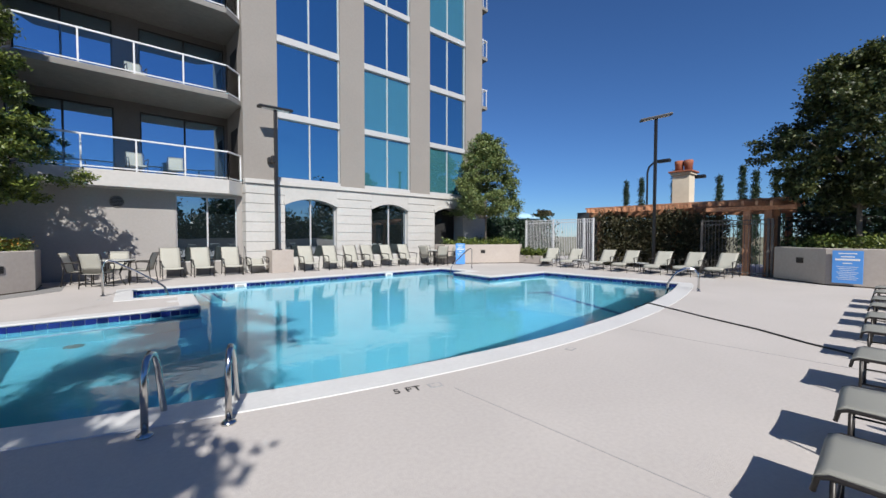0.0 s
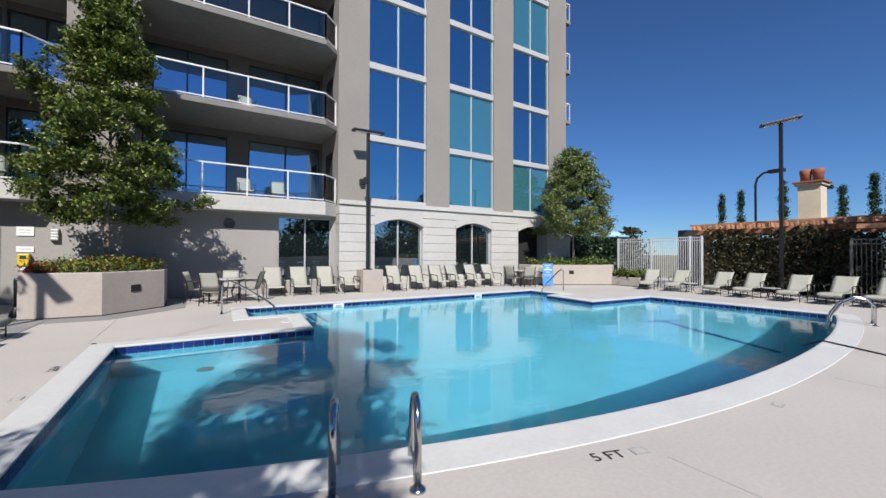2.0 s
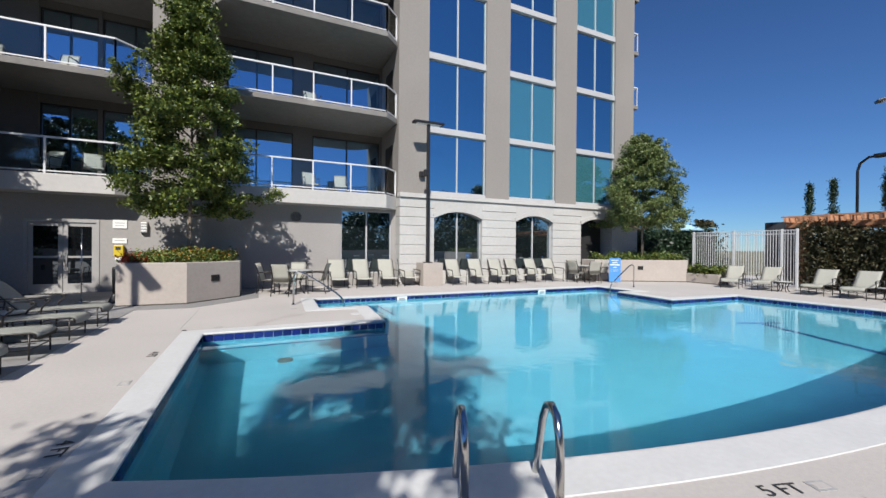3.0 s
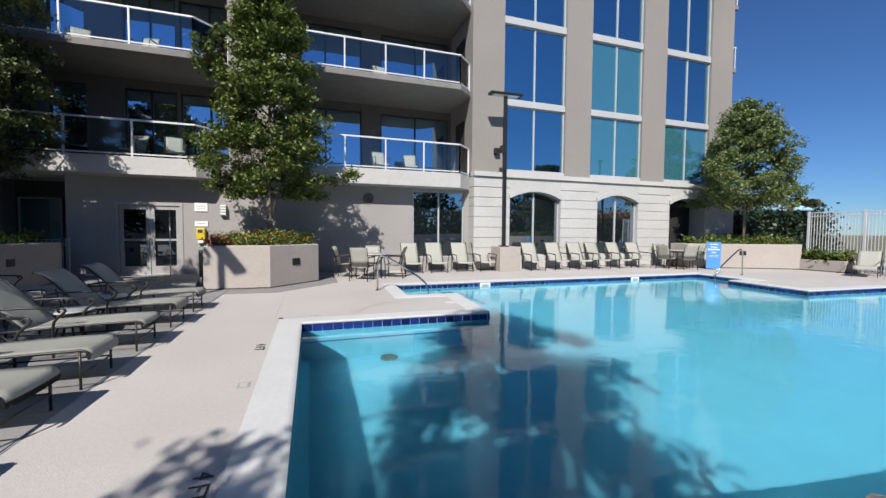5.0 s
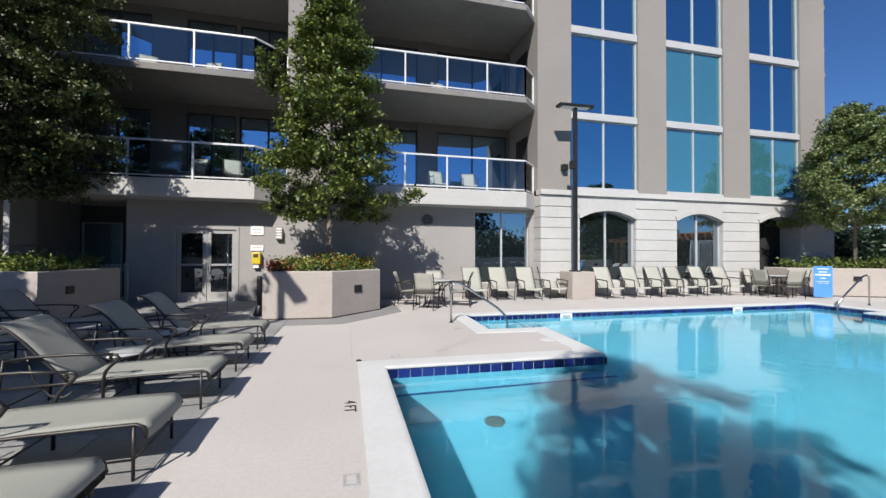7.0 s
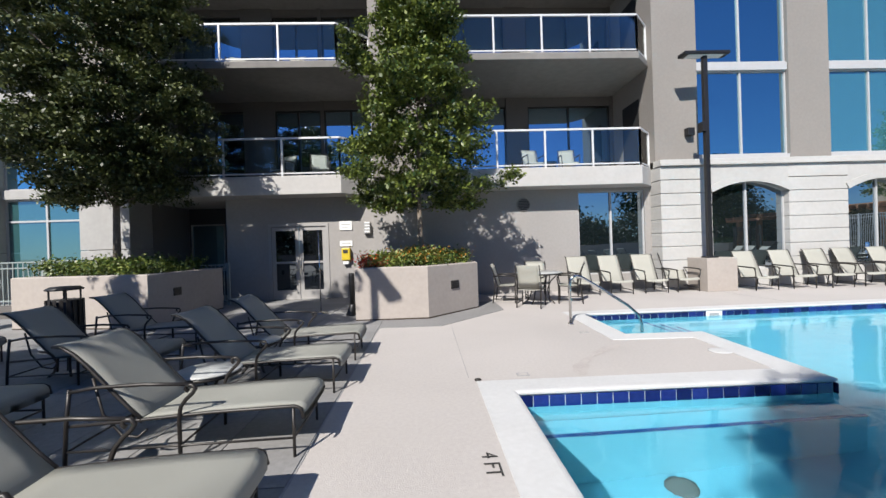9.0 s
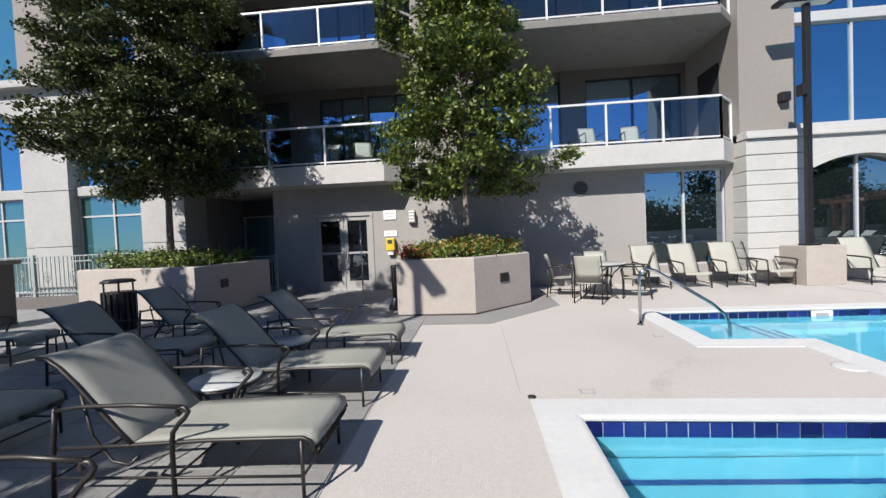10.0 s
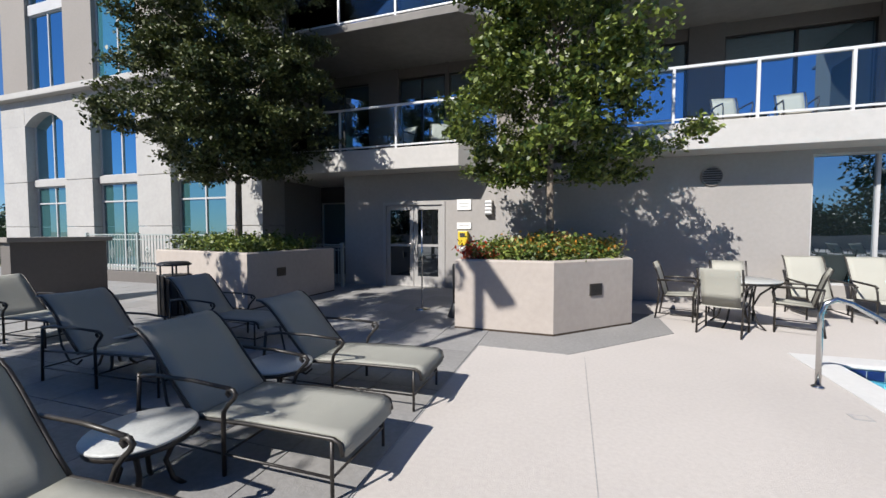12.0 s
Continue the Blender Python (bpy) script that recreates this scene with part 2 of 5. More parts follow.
def prism(bm, poly, z0, z1):
    """An upright prism over a plan outline that runs anticlockwise."""
    lo = [bm.verts.new((x, y, z0)) for x, y in poly]
    hi = [bm.verts.new((x, y, z1)) for x, y in poly]
    k = len(poly)
    for i in range(k):
        bm.faces.new((lo[i], lo[(i + 1) % k], hi[(i + 1) % k], hi[i]))
    bm.faces.new(hi)
    bm.faces.new(lo[::-1])


def tube(bm, pts, r, seg=8, r_end=None, square=False):
    """A round (or square) bar along a line of points."""
    pts = [Vector(p) for p in pts]
    rings = []
    if square:
        seg = 4
    side = None
    for i, p in enumerate(pts):
        a, b = pts[max(i - 1, 0)], pts[min(i + 1, len(pts) - 1)]
        d = (b - a).normalized()
        if side is None:
            side = d.cross(Vector((0, 0, 1))) if abs(d.z) < 0.95 else d.cross(Vector((0, 1, 0)))
        side = (side - d * side.dot(d)).normalized()
        up = d.cross(side)
        rr = r if r_end is None else r + (r_end - r) * i / (len(pts) - 1)
        off = math.pi / 4 if square else 0
        rings.append([bm.verts.new(p + rr * (side * math.cos(off + 2 * math.pi * k / seg) + up * math.sin(off + 2 * math.pi * k / seg))) for k in range(seg)])
    for a, b in zip(rings, rings[1:]):
        for k in range(seg):
            f = bm.faces.new((a[k], a[(k + 1) % seg], b[(k + 1) % seg], b[k]))
            f.smooth = not square
    bm.faces.new(rings[0][::-1])
    bm.faces.new(rings[-1])


def lathe(bm, prof, cx=0, cy=0, seg=24):
    rings = [[bm.verts.new((cx + r * math.cos(2 * math.pi * k / seg), cy + r * math.sin(2 * math.pi * k / seg), z)) for k in range(seg)] for r, z in prof]
    for a, b in zip(rings, rings[1:]):
        for k in range(seg):
            bm.faces.new((a[k], a[(k + 1) % seg], b[(k + 1) % seg], b[k])).smooth = True
    bm.faces.new(rings[0][::-1])
    bm.faces.new(rings[-1])


def sheet(bm, line, y0, y1, thick, sag=0.0):
    """A slung cloth of some thickness along a profile of (x, z), from y0 to y1."""
    n = 6
    rows = []
    for x, z in line:
        row = []
        for k in range(n + 1):
            u = k / n
            row.append(Vector((x, y0 + (y1 - y0) * u, z - sag * 4 * u * (1 - u))))
        rows.append(row)
    top = [[bm.verts.new(p) for p in row] for row in rows]
    low = [[bm.verts.new(p - Vector((0, 0, thick))) for p in row] for row in rows]
    for i in range(len(rows) - 1):
        for k in range(n):
            bm.faces.new((top[i][k], top[i + 1][k], top[i + 1][k + 1], top[i][k + 1])).smooth = True
            bm.faces.new((low[i][k + 1], low[i + 1][k + 1], low[i + 1][k], low[i][k])).smooth = True
        bm.faces.new((top[i + 1][0], top[i][0], low[i][0], low[i + 1][0]))
        bm.faces.new((top[i][n], top[i + 1][n], low[i + 1][n], low[i][n]))
    for a, b, s in ((top[0], low[0], 1), (top[-1], low[-1], -1)):
        for k in range(n):
            q = (a[k], a[k + 1], b[k + 1], b[k])
            bm.faces.new(q if s > 0 else q[::-1])


def as_mesh(name, bm, material):
    me = bpy.data.meshes.new(name)
    bmesh.ops.recalc_face_normals(bm, faces=bm.faces[:])
    bm.to_mesh(me)
    bm.free()
    me.materials.append(material)
    return me


def part(name, bm, material, parent, label=""):
    """One mesh object under a thing or a part. bm may be a bmesh or a ready mesh."""
    me = bm if isinstance(bm, bpy.types.Mesh) else as_mesh(name, bm, material)
    ob = new(name, me)
    ob.parent = parent
    if label:
        ob["label"] = label
    return ob


def solo(name, bm, material, label, category, group="", kind=""):
    return tagged(part(name, bm, material, None), label, category, group, kind)


def thing(name, label, category, group="", kind="", at=(0, 0, 0)):
    ob = new(name)
    ob.location = at
    return tagged(ob, label, category, group, kind)


# ---- foliage ----
rng = np.random.default_rng(7)


def leaves(name, centres, spread, per, size, material, flat=1.1):
    """Many small bent leaves in clumps round the given centres, as one mesh."""
    c = np.repeat(np.asarray(centres), per, axis=0)
    p = c + rng.normal(0, 1, c.shape) * np.asarray(spread)
    k = len(p)
    s = size * rng.uniform(0.6, 1.35, (k, 1))
    nrm = rng.normal(0, 1, (k, 3))
    nrm[:, 2] += flat
    nrm /= np.linalg.norm(nrm, axis=1, keepdims=True)
    a = np.cross(nrm, rng.normal(0, 1, (k, 3)))
    a /= np.linalg.norm(a, axis=1, keepdims=True)
    b = np.cross(nrm, a)
    v = np.empty((k, 4, 3))
    v[:, 0] = p - a * s
    v[:, 1] = p + b * s * 0.55 + nrm * s * 0.2
    v[:, 2] = p + a * s
    v[:, 3] = p - b * s * 0.55 + nrm * s * 0.2
    me = bpy.data.meshes.new(name)
    me.vertices.add(4 * k)
    me.vertices.foreach_set("co", v.reshape(-1))
    me.loops.add(4 * k)
    me.loops.foreach_set("vertex_index", np.arange(4 * k, dtype=np.int32))
    me.polygons.add(k)
    me.polygons.foreach_set("loop_start", np.arange(0, 4 * k, 4, dtype=np.int32))
    me.update(calc_edges=True)
    me.materials.append(material)
    return me


def crown_points(n, z0, z1, radius, profile, lump=0.4, inner=0.25, seed=1):
    """Clump centres inside a crown whose outline is uneven; profile(u) is the relative width from the bottom 0 to the top 1."""
    r = np.random.default_rng(seed)
    ph = r.uniform(0, 6.28, 8)
    out = []
    while len(out) < n:
        u, th = r.uniform(0, 1), r.uniform(0, 2 * math.pi)
        w = profile(u) * (1 + lump * (math.sin(3 * th + ph[0] + 5 * u) * 0.5 + math.sin(5 * th + ph[1] - 9 * u) * 0.4 + math.sin(14 * u + ph[2] + 2 * th) * 0.5))
        rr = radius * w * math.sqrt(inner ** 2 + (1 - inner ** 2) * r.uniform(0, 1))
        out.append((rr * math.cos(th), rr * math.sin(th), z0 + (z1 - z0) * u - 0.12 * rr))
    return np.array(out)


def tree(label, at, base_z, z0, z1, radius, profile, material, clumps=420, per=26, size=0.075, spread=0.15, trunk=0.075, seed=1, lean=0.0):
    t = thing("tree", label, "tree", "poolside trees", at=(at[0], at[1], base_z))
    r = np.random.default_rng(seed + 50)
    h0, h1 = z0 - base_z, z1 - base_z
    bm = bmesh.new()
    top = h0 + (h1 - h0) * 0.8
    spine = [(lean * s + 0.03 * math.sin(7 * s + seed), 0.03 * math.cos(5 * s + seed), -0.1 + (top + 0.1) * s) for s in (0, 0.15, 0.3, 0.5, 0.7, 1.0)]
    tube(bm, spine, trunk, 10, trunk * 0.2)
    tufts = crown_points(max(60, int(clumps / 2.9)), h0, h1, radius, profile, inner=0.55, seed=seed)
    core = crown_points(clumps // 3, h0, h1, radius * 0.62, profile, inner=0.1, seed=seed + 1)
    q = np.repeat(tufts, 9, axis=0)
    pts = np.concatenate((q + r.normal(0, 1, q.shape) * np.array((0.19, 0.19, 0.085)) * (radius / 1.9) ** 0.5, core))
    for i in range(22):
        tgt = pts[r.integers(len(pts))] * np.array((0.8, 0.8, 1))
        zb = max(h0 * 0.86, tgt[2] - 0.5 - 0.5 * math.hypot(tgt[0], tgt[1]))
        zb = min(zb, top * 0.95)
        a = Vector((0, 0, zb))
        b = Vector(tgt)
        tube(bm, [a, a.lerp(b, 0.5) + Vector((0, 0, -0.08)), b], trunk * 0.38, 6, trunk * 0.08)
    part("trunk", bm, M_BARK, t, "grey trunk with spreading limbs")
    part("crown", leaves("crown", pts, np.asarray(spread) * 0.5, max(24, int(1.15 * per * clumps / len(pts))), size, material), None, t, "")
    return t


PEAR = lambda u: (0.6 + 4.0 * u) if u < 0.1 else max(0.07, (1 - (u - 0.1) / 0.9) ** 0.72)
OVAL = lambda u: math.sqrt(max(0.02, 1 - (2 * u - 0.85) ** 2 / 1.4)) * (1 if u > 0.12 else 0.75)
CONE = lambda u: (0.72 + 1.4 * u) if u < 0.2 else max(0.1, (1 - (u - 0.2) / 0.8) ** 0.62)
ROUND = lambda u: max(0.08, math.sin(math.pi * min(1, 0.12 + 0.88 * u)) ** 0.6)


def shrubs(name, label, x0, x1, y0, y1, z0, z1, material, n=300, per=14, size=0.05, inside=None):
    r = np.random.default_rng(int(abs(x0 * 31 + y0 * 17)) + 3)
    pts = np.column_stack((r.uniform(x0, x1, n), r.uniform(y0, y1, n), z0 + (z1 - z0) * r.uniform(0, 1, n) ** 0.7))
    if inside is not None:
        pts = np.array([p for p in pts if inside(p[0], p[1])])
    pts[:, 2] += 0.05 * np.sin(pts[:, 0] * 4) + 0.04 * np.sin(pts[:, 1] * 5 + 1)
    ob = new(name, leaves(name, pts, 0.07, per, size, material))
    return tagged(ob, label, "shrub", kind="stuff")


# ---- ground, deck and pool ----
WATER_Z, FLOOR_Z = -0.12, -1.25


def south_edge(x):
    return 3.05 + (x - 5.3) ** 2 / (33.4 if x < 5.3 else 56.0)


W_X, E_X = -1.76, 12.95
CURVE = [(W_X + (E_X - W_X) * i / 40, south_edge(W_X + (E_X - W_X) * i / 40)) for i in range(41)]
POOL = CURVE + [(E_X, 8.85), (9.95, 9.0), (10.2, 11.1), (11.0, 11.1), (11.0, 12.78), (0.44, 12.78), (0.36, 11.08), (1.5, 11.02), (1.32, 8.97), (W_X, 9.02)]


def offset(poly, d):
    """The outline moved outward by d (anticlockwise outline); the wide coping of the curved side goes a little farther out."""
    out = []
    k = len(poly)
    for i in range(k):
        p, a, b = Vector(poly[i]), Vector(poly[i - 1]), Vector(poly[(i + 1) % k])
        d0, d1 = (p - a).normalized(), (b - p).normalized()
        n0, n1 = Vector((d0.y, -d0.x)), Vector((d1.y, -d1.x))
        m = (n0 + n1).normalized()
        out.append(tuple(p + m * d * (1.2 if d > 0.3 and 0 < i < k - 11 else 1) / max(m.dot(n0), 0.4)))
    return out


def ring(bm, lines):
    """Faces between closed loops of points, loop after loop."""
    loops = [[bm.verts.new(p) for p in loop] for loop in lines]
    k = len(loops[0])
    for a, b in zip(loops, loops[1:]):
        for i in range(k):
            bm.faces.new((a[i], a[(i + 1) % k], b[(i + 1) % k], b[i]))


bm = bmesh.new()
box(bm, -3000, 3000, -3000, 3000, -2.4, -2.2)
solo("ground", bm, M_LAND, "dry open land below the pool terrace", "ground", kind="structure")

deck_hole = offset(POOL, 0.15)
bm = bmesh.new()
outer = [(-26, -16), (25, -16), (25, 17), (-26, 17)]
for loop in (outer, deck_hole):
    vs = [bm.verts.new((x, y, 0)) for x, y in loop]
    for i in range(len(vs)):
        bm.edges.new((vs[i], vs[(i + 1) % len(vs)]))
bmesh.ops.triangle_fill(bm, use_beauty=True, edges=bm.edges[:])
for f in bm.faces:
    if f.normal.z < 0:
        f.normal_flip()
rim = [e for e in bm.edges if len(e.link_faces) == 1]
ext = bmesh.ops.extrude_edge_only(bm, edges=rim)
for v in ext["geom"]:
    if isinstance(v, bmesh.types.BMVert):
        v.co.z = -0.9 if abs(v.co.x) < 24 and abs(v.co.y) < 15.9 else -2.3
deck = solo("pool_deck", bm, M_DECK, "pale beige sprayed concrete pool deck", "deck", kind="structure")

pool = thing("swimming_pool", "clear blue swimming pool with white coping and cobalt tiles", "pool", kind="structure")
bm = bmesh.new()
ring(bm, [[(x, y, z) for x, y in offset(POOL, o)] for o, z in ((0.33, 0.0), (0.327, 0.009), (0.03, 0.014), (0.008, 0.010), (-0.012, 0.0), (-0.012, -0.018), (0.0, -0.03), (0.06, -0.032))])
part("coping", bm, M_COPING, pool, "white rounded coping")
bm = bmesh.new()
low = [(x, y) for x, y in offset(POOL, -0.12)]
ring(bm, [[(x, y, -0.03) for x, y in offset(POOL, 0.012)], [(x, y, -0.19) for x, y in offset(POOL, 0.012)]])
part("grout_band", bm, M_GROUT, pool)
bm = bmesh.new()
ring(bm, [[(x, y, -0.19) for x, y in offset(POOL, 0.013)], [(x, y, FLOOR_Z + 0.15) for x, y in POOL], [(x, y, FLOOR_Z) for x, y in low]])
vs = [bm.verts.new((x, y, FLOOR_Z)) for x, y in low]
bm.faces.new(vs)
part("basin", bm, M_PLASTER, pool, "pale blue plaster basin")
bm = bmesh.new()
vs = [bm.verts.new((x, y, WATER_Z)) for x, y in offset(POOL, 0.01)]
bm.faces.new(vs)
bmesh.ops.triangulate(bm, faces=bm.faces[:])
me = bpy.data.meshes.new("water")
for f in bm.faces:
    f.normal_update()
    if f.normal.z < 0:
        f.normal_flip()
bm.to_mesh(me)
bm.free()
me.materials.append(M_WATER)
water = part("water", me, None, pool, "still turquoise water")
water.visible_shadow = False
# bench under the north-west edge, with a dark tile nosing
part("bench", bbox(W_X, 1.3, 8.68, 8.98, FLOOR_Z, -0.46, 0.02), M_PLASTER, pool, "underwater bench")
part("bench_nosing", bbox(W_X + 0.02, 1.3, 8.674, 8.715, -0.47, -0.448), M_DARKBAND, pool, "dark blue nosing")
for k in range(3):
    part("pool_step", bbox(0.45, 1.6 + 0.32 * k, 11.1, 12.77, FLOOR_Z, -0.42 - 0.28 * k, 0.015), M_PLASTER, pool)
    part("step_nosing", bbox(1.55 + 0.32 * k, 1.607 + 0.32 * k, 11.11, 12.75, -0.43 - 0.28 * k, -0.412 - 0.28 * k), M_DARKBAND, pool, "dark blue nosing")
o = part("lane_line", bbox(-0.08, 0.08, -1.6, 1.6, 0, 0.012), M_DARKBAND, pool, "dark blue line on the floor")
o.matrix_local = pose(9.35, 5.35, FLOOR_Z, 0, 0, -24)
o = part("lane_cross", bbox(-0.55, 0.55, -0.08, 0.08, 0, 0.016), M_DARKBAND, pool, "dark blue cross mark on the floor")
o.matrix_local = pose(10.0, 6.82, FLOOR_Z, 0, 0, -24)
bm = bmesh.new()
lathe(bm, [(0.13, FLOOR_Z), (0.13, FLOOR_Z + 0.012), (0.1, FLOOR_Z + 0.02), (0.02, FLOOR_Z + 0.02)], -0.52, 8.52)
part("main_drain", bm, M_INNER, pool, "round floor drain")


# ---- building ----
FLOORS = [3.45, 6.55, 9.6, 12.65, 15.7, 18.75]
TOP = 23.0


def arch_piece(bm, x0, x1, spring, rise, z1, y0, y1, seg=14):
    """The wall over an arched opening, from the arch up to z1."""
    cols = []
    for i in range(seg + 1):
        u = i / seg
        x = x0 + (x1 - x0) * u
        z = spring + rise * (1 - (2 * u - 1) ** 2) ** 0.5 if rise > 0.6 else spring + rise * (1 - (2 * u - 1) ** 2)
        cols.append([bm.verts.new(p) for p in ((x, y0, z), (x, y0, z1), (x, y1, z1), (x, y1, z))])
    for a, b in zip(cols, cols[1:]):
        for k in range(4):
            bm.faces.new((a[k], b[k], b[(k + 1) % 4], a[(k + 1) % 4]))
    bm.faces.new(cols[0])
    bm.faces.new(cols[-1][::-1])


def arch_trim(bm, x0, x1, spring, rise, y0, y1, w, seg=14):
    cols = []
    for i in range(seg + 1):
        u = i / seg
        x = x0 + (x1 - x0) * u
        z = spring + rise * (1 - (2 * u - 1) ** 2)
        xo = x + (2 * u - 1) * w * 0.5
        cols.append([bm.verts.new(p) for p in ((x, y0, z), (xo, y0, z + w), (xo, y1, z + w), (x, y1, z))])
    for a, b in zip(cols, cols[1:]):
        for k in range(4):
            bm.faces.new((a[k], b[k], b[(k + 1) % 4], a[(k + 1) % 4]))
    bm.faces.new(cols[0])
    bm.faces.new(cols[-1][::-1])


def window(parent, x0, x1, y, z0, z1, glass, splits=1, bar=None, frame_mat=M_TRIM, f=0.05):
    """A window as a frame with its panes under it; splits: upright bars, bar: height of a level bar."""
    xs = [x0 + (x1 - x0) * k / (splits + 1) for k in range(splits + 2)]
    bm = bmesh.new()
    loops = [[(a, d, b) for a, b in ((x0 + e, z0 + e), (x1 - e, z0 + e), (x1 - e, z1 - e), (x0 + e, z1 - e))] for e, d in ((0, y + 0.04), (0, y - 0.05), (f * 0.8, y - 0.05), (f * 0.8, y + 0.04), (0, y + 0.04))]
    ring(bm, loops)
    w = part("window", bm, frame_mat, parent)
    for x in xs[1:-1]:
        part("mullion", bbox(x - f / 2, x + f / 2, y - 0.047, y + 0.037, z0 + f * 0.8, z1 - f * 0.8), frame_mat, w)
    if bar:
        for k in range(splits + 1):
            part("glazing_bar", bbox(xs[k] + f / 2, xs[k + 1] - f / 2, y - 0.044, y + 0.034, bar - f / 2, bar + f / 2), frame_mat, w)
    lv = [z0 + f] + ([bar - f / 2, bar + f / 2] if bar else []) + [z1 - f]
    for k in range(splits + 1):
        for a, b in zip(lv[::2], lv[1::2]):
            g = glass[k % len(glass)] if isinstance(glass, (list, tuple)) else glass
            part("pane", bbox(xs[k] + f / 2, xs[k + 1] - f / 2, y - 0.008, y + 0.008, a, b), g, w)
    return w


def balcony(parent, plan, z_top, thick, posts, rail_line):
    """A balcony slab with its rail: plan anticlockwise, posts along the rail's line."""
    bm = bmesh.new()
    prism(bm, plan, z_top - thick, z_top)
    bmesh.ops.bevel(bm, geom=[e for e in bm.edges if abs(e.verts[0].co.z - e.verts[1].co.z) < 0.01], offset=0.012, segments=1, affect="EDGES")
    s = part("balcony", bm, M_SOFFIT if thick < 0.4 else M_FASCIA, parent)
    for a, b in zip(rail_line, rail_line[1:]):
        if thick < 0.4:
            bm = bmesh.new()
            tube(bm, [(*a, z_top - 0.03), (*b, z_top - 0.03)], 0.05, square=True)
            part("edge_trim", bm, M_FASCIA, s, "pale slab edge trim")
        a, b = Vector((*a, 0)), Vector((*b, 0))
        d = (b - a)
        n = max(1, round(d.length / posts))
        for z, r in ((z_top + 1.02, 0.033), (z_top + 0.07, 0.024)):
            bm = bmesh.new()
            tube(bm, [a + Vector((0, 0, z)), b + Vector((0, 0, z))], r, square=True)
            part("rail", bm, M_WHITE, s, "white metal rail")
        for k in range(n + 1):
            p = a + d * k / n
            part("post", bbox(p.x - 0.022, p.x + 0.022, p.y - 0.022, p.y + 0.022, z_top, z_top + 1.0), M_WHITE, s, "white metal post")
        for k in range(n):
            p, q = a + d * (k + 0.03) / n, a + d * (k + 0.97) / n
            bm = bmesh.new()
            side = Vector((-d.y, d.x, 0)).normalized() * 0.004
            prism(bm, [(v.x, v.y) for v in (p - side, q - side, q + side, p + side)], z_top + 0.1, z_top + 0.98)
            g = part("glass_panel", bm, M_CLEAR, s, "clear glass panel")
            g.visible_shadow = False
    return s


# the tower east of the balconies
tower = thing("apartment_tower", "beige stucco apartment tower on a white stone base", "building")
PIERS = [(4.0, 5.28), (8.0, 9.22), (11.87, 13.15), (15.8, 17.15)]
BAYS = [(5.28, 8.0), (9.22, 11.87), (13.15, 15.8)]
ARCHES = [(5.46, 7.7), (9.45, 11.55), (13.3, 15.4)]
for x0, x1 in PIERS:
    part("pier", bbox(x0, x1, 16.2, 17.0, 3.6, TOP), M_STUCCO, tower, "beige stucco pier")
bm = bmesh.new()
box(bm, 4.1, 17.05, 17.0, 30, 0, TOP)
part("core_wall", bm, M_STUCCO, tower)
part("west_wall", bbox(4.0, 4.08, 17.0, 30, 0, TOP), M_STUCCO, tower)
ROWS_Z = [(3.75, 6.17)] + [(6.4 + 3.05 * k, 9.19 + 3.05 * k) for k in range(5)]
TEAL = {(1, 0), (1, 1), (2, 0), (2, 3), (1, 4)}
for b, (x0, x1) in enumerate(BAYS):
    part("sill_course", bbox(x0, x1, 16.22, 16.6, 3.6, 3.75, 0.008), M_TRIM, tower, "white sill course")
    for r, (z0, z1) in enumerate(ROWS_Z):
        window(tower, x0, x1, 16.36, z0, z1, M_GLASS_B if (b, r) in TEAL else M_GLASS_A, 1)
        part("spandrel", bbox(x0, x1, 16.24, 16.6, z1, z1 + 0.255 if r else 6.395, 0.008), M_TRIM, tower, "white spandrel panel")
COURSES = [0.0, 0.42, 0.80, 1.18, 1.56, 1.94, 2.32, 2.66, 3.04, 3.42]
edges = [4.0] + [v for a in ARCHES for v in a] + [17.25]
for k in range(0, len(edges), 2):
    for z0, z1 in zip(COURSES, COURSES[1:]):
        if z0 < 2.6:
            part("stone_course", bbox(edges[k], edges[k + 1], 15.98, 16.6, z0 + 0.012, z1 - 0.012, 0.012), M_STONE, tower)
    bm = bmesh.new()
    box(bm, edges[k] + 0.01, edges[k + 1] - 0.01, 16.0, 16.9, 0, 2.66)
    part("base_wall", bm, M_STONE, tower)
for a, (x0, x1) in enumerate(ARCHES):
    bm = bmesh.new()
    arch_piece(bm, x0, x1, 2.66, 0.28, 3.42, 15.985, 16.6)
    part("arch_head", bm, M_STONE, tower, "white segmental arch")
    bm = bmesh.new()
    arch_trim(bm, x0, x1, 2.66, 0.28, 15.94, 16.1, 0.16)
    part("arch_moulding", bm, M_STONE, tower, "projecting arch moulding")
    if a < 2:
        window(tower, x0, x1, 16.2, 0.5, 2.98, M_GLASS_C, 1)
        part("sill", bbox(x0, x1, 15.99, 16.5, 0, 0.5, 0.01), M_STONE, tower)
    else:
        # Flat dark panel across the arch for the passage's darkness; nothing lies behind.
        part("passage", bbox(x0, x1, 16.75, 16.8, 0, 3.2), M_DARK, tower, "dark panel standing for an unlit passage")
for k in range(len(edges) // 2):
    for z0, z1 in ((2.672, 3.03), (3.05, 3.41)):
        part("stone_course", bbox(edges[2 * k], edges[2 * k + 1], 15.98, 16.55, z0, z1, 0.01), M_STONE, tower)
part("cornice", bbox(3.98, 17.3, 15.9, 16.3, 3.42, 3.5, 0.015), M_STONE, tower, "white stone cornice")
part("cornice_top", bbox(3.99, 17.28, 15.95, 16.3, 3.5, 3.6, 0.01), M_STONE, tower)
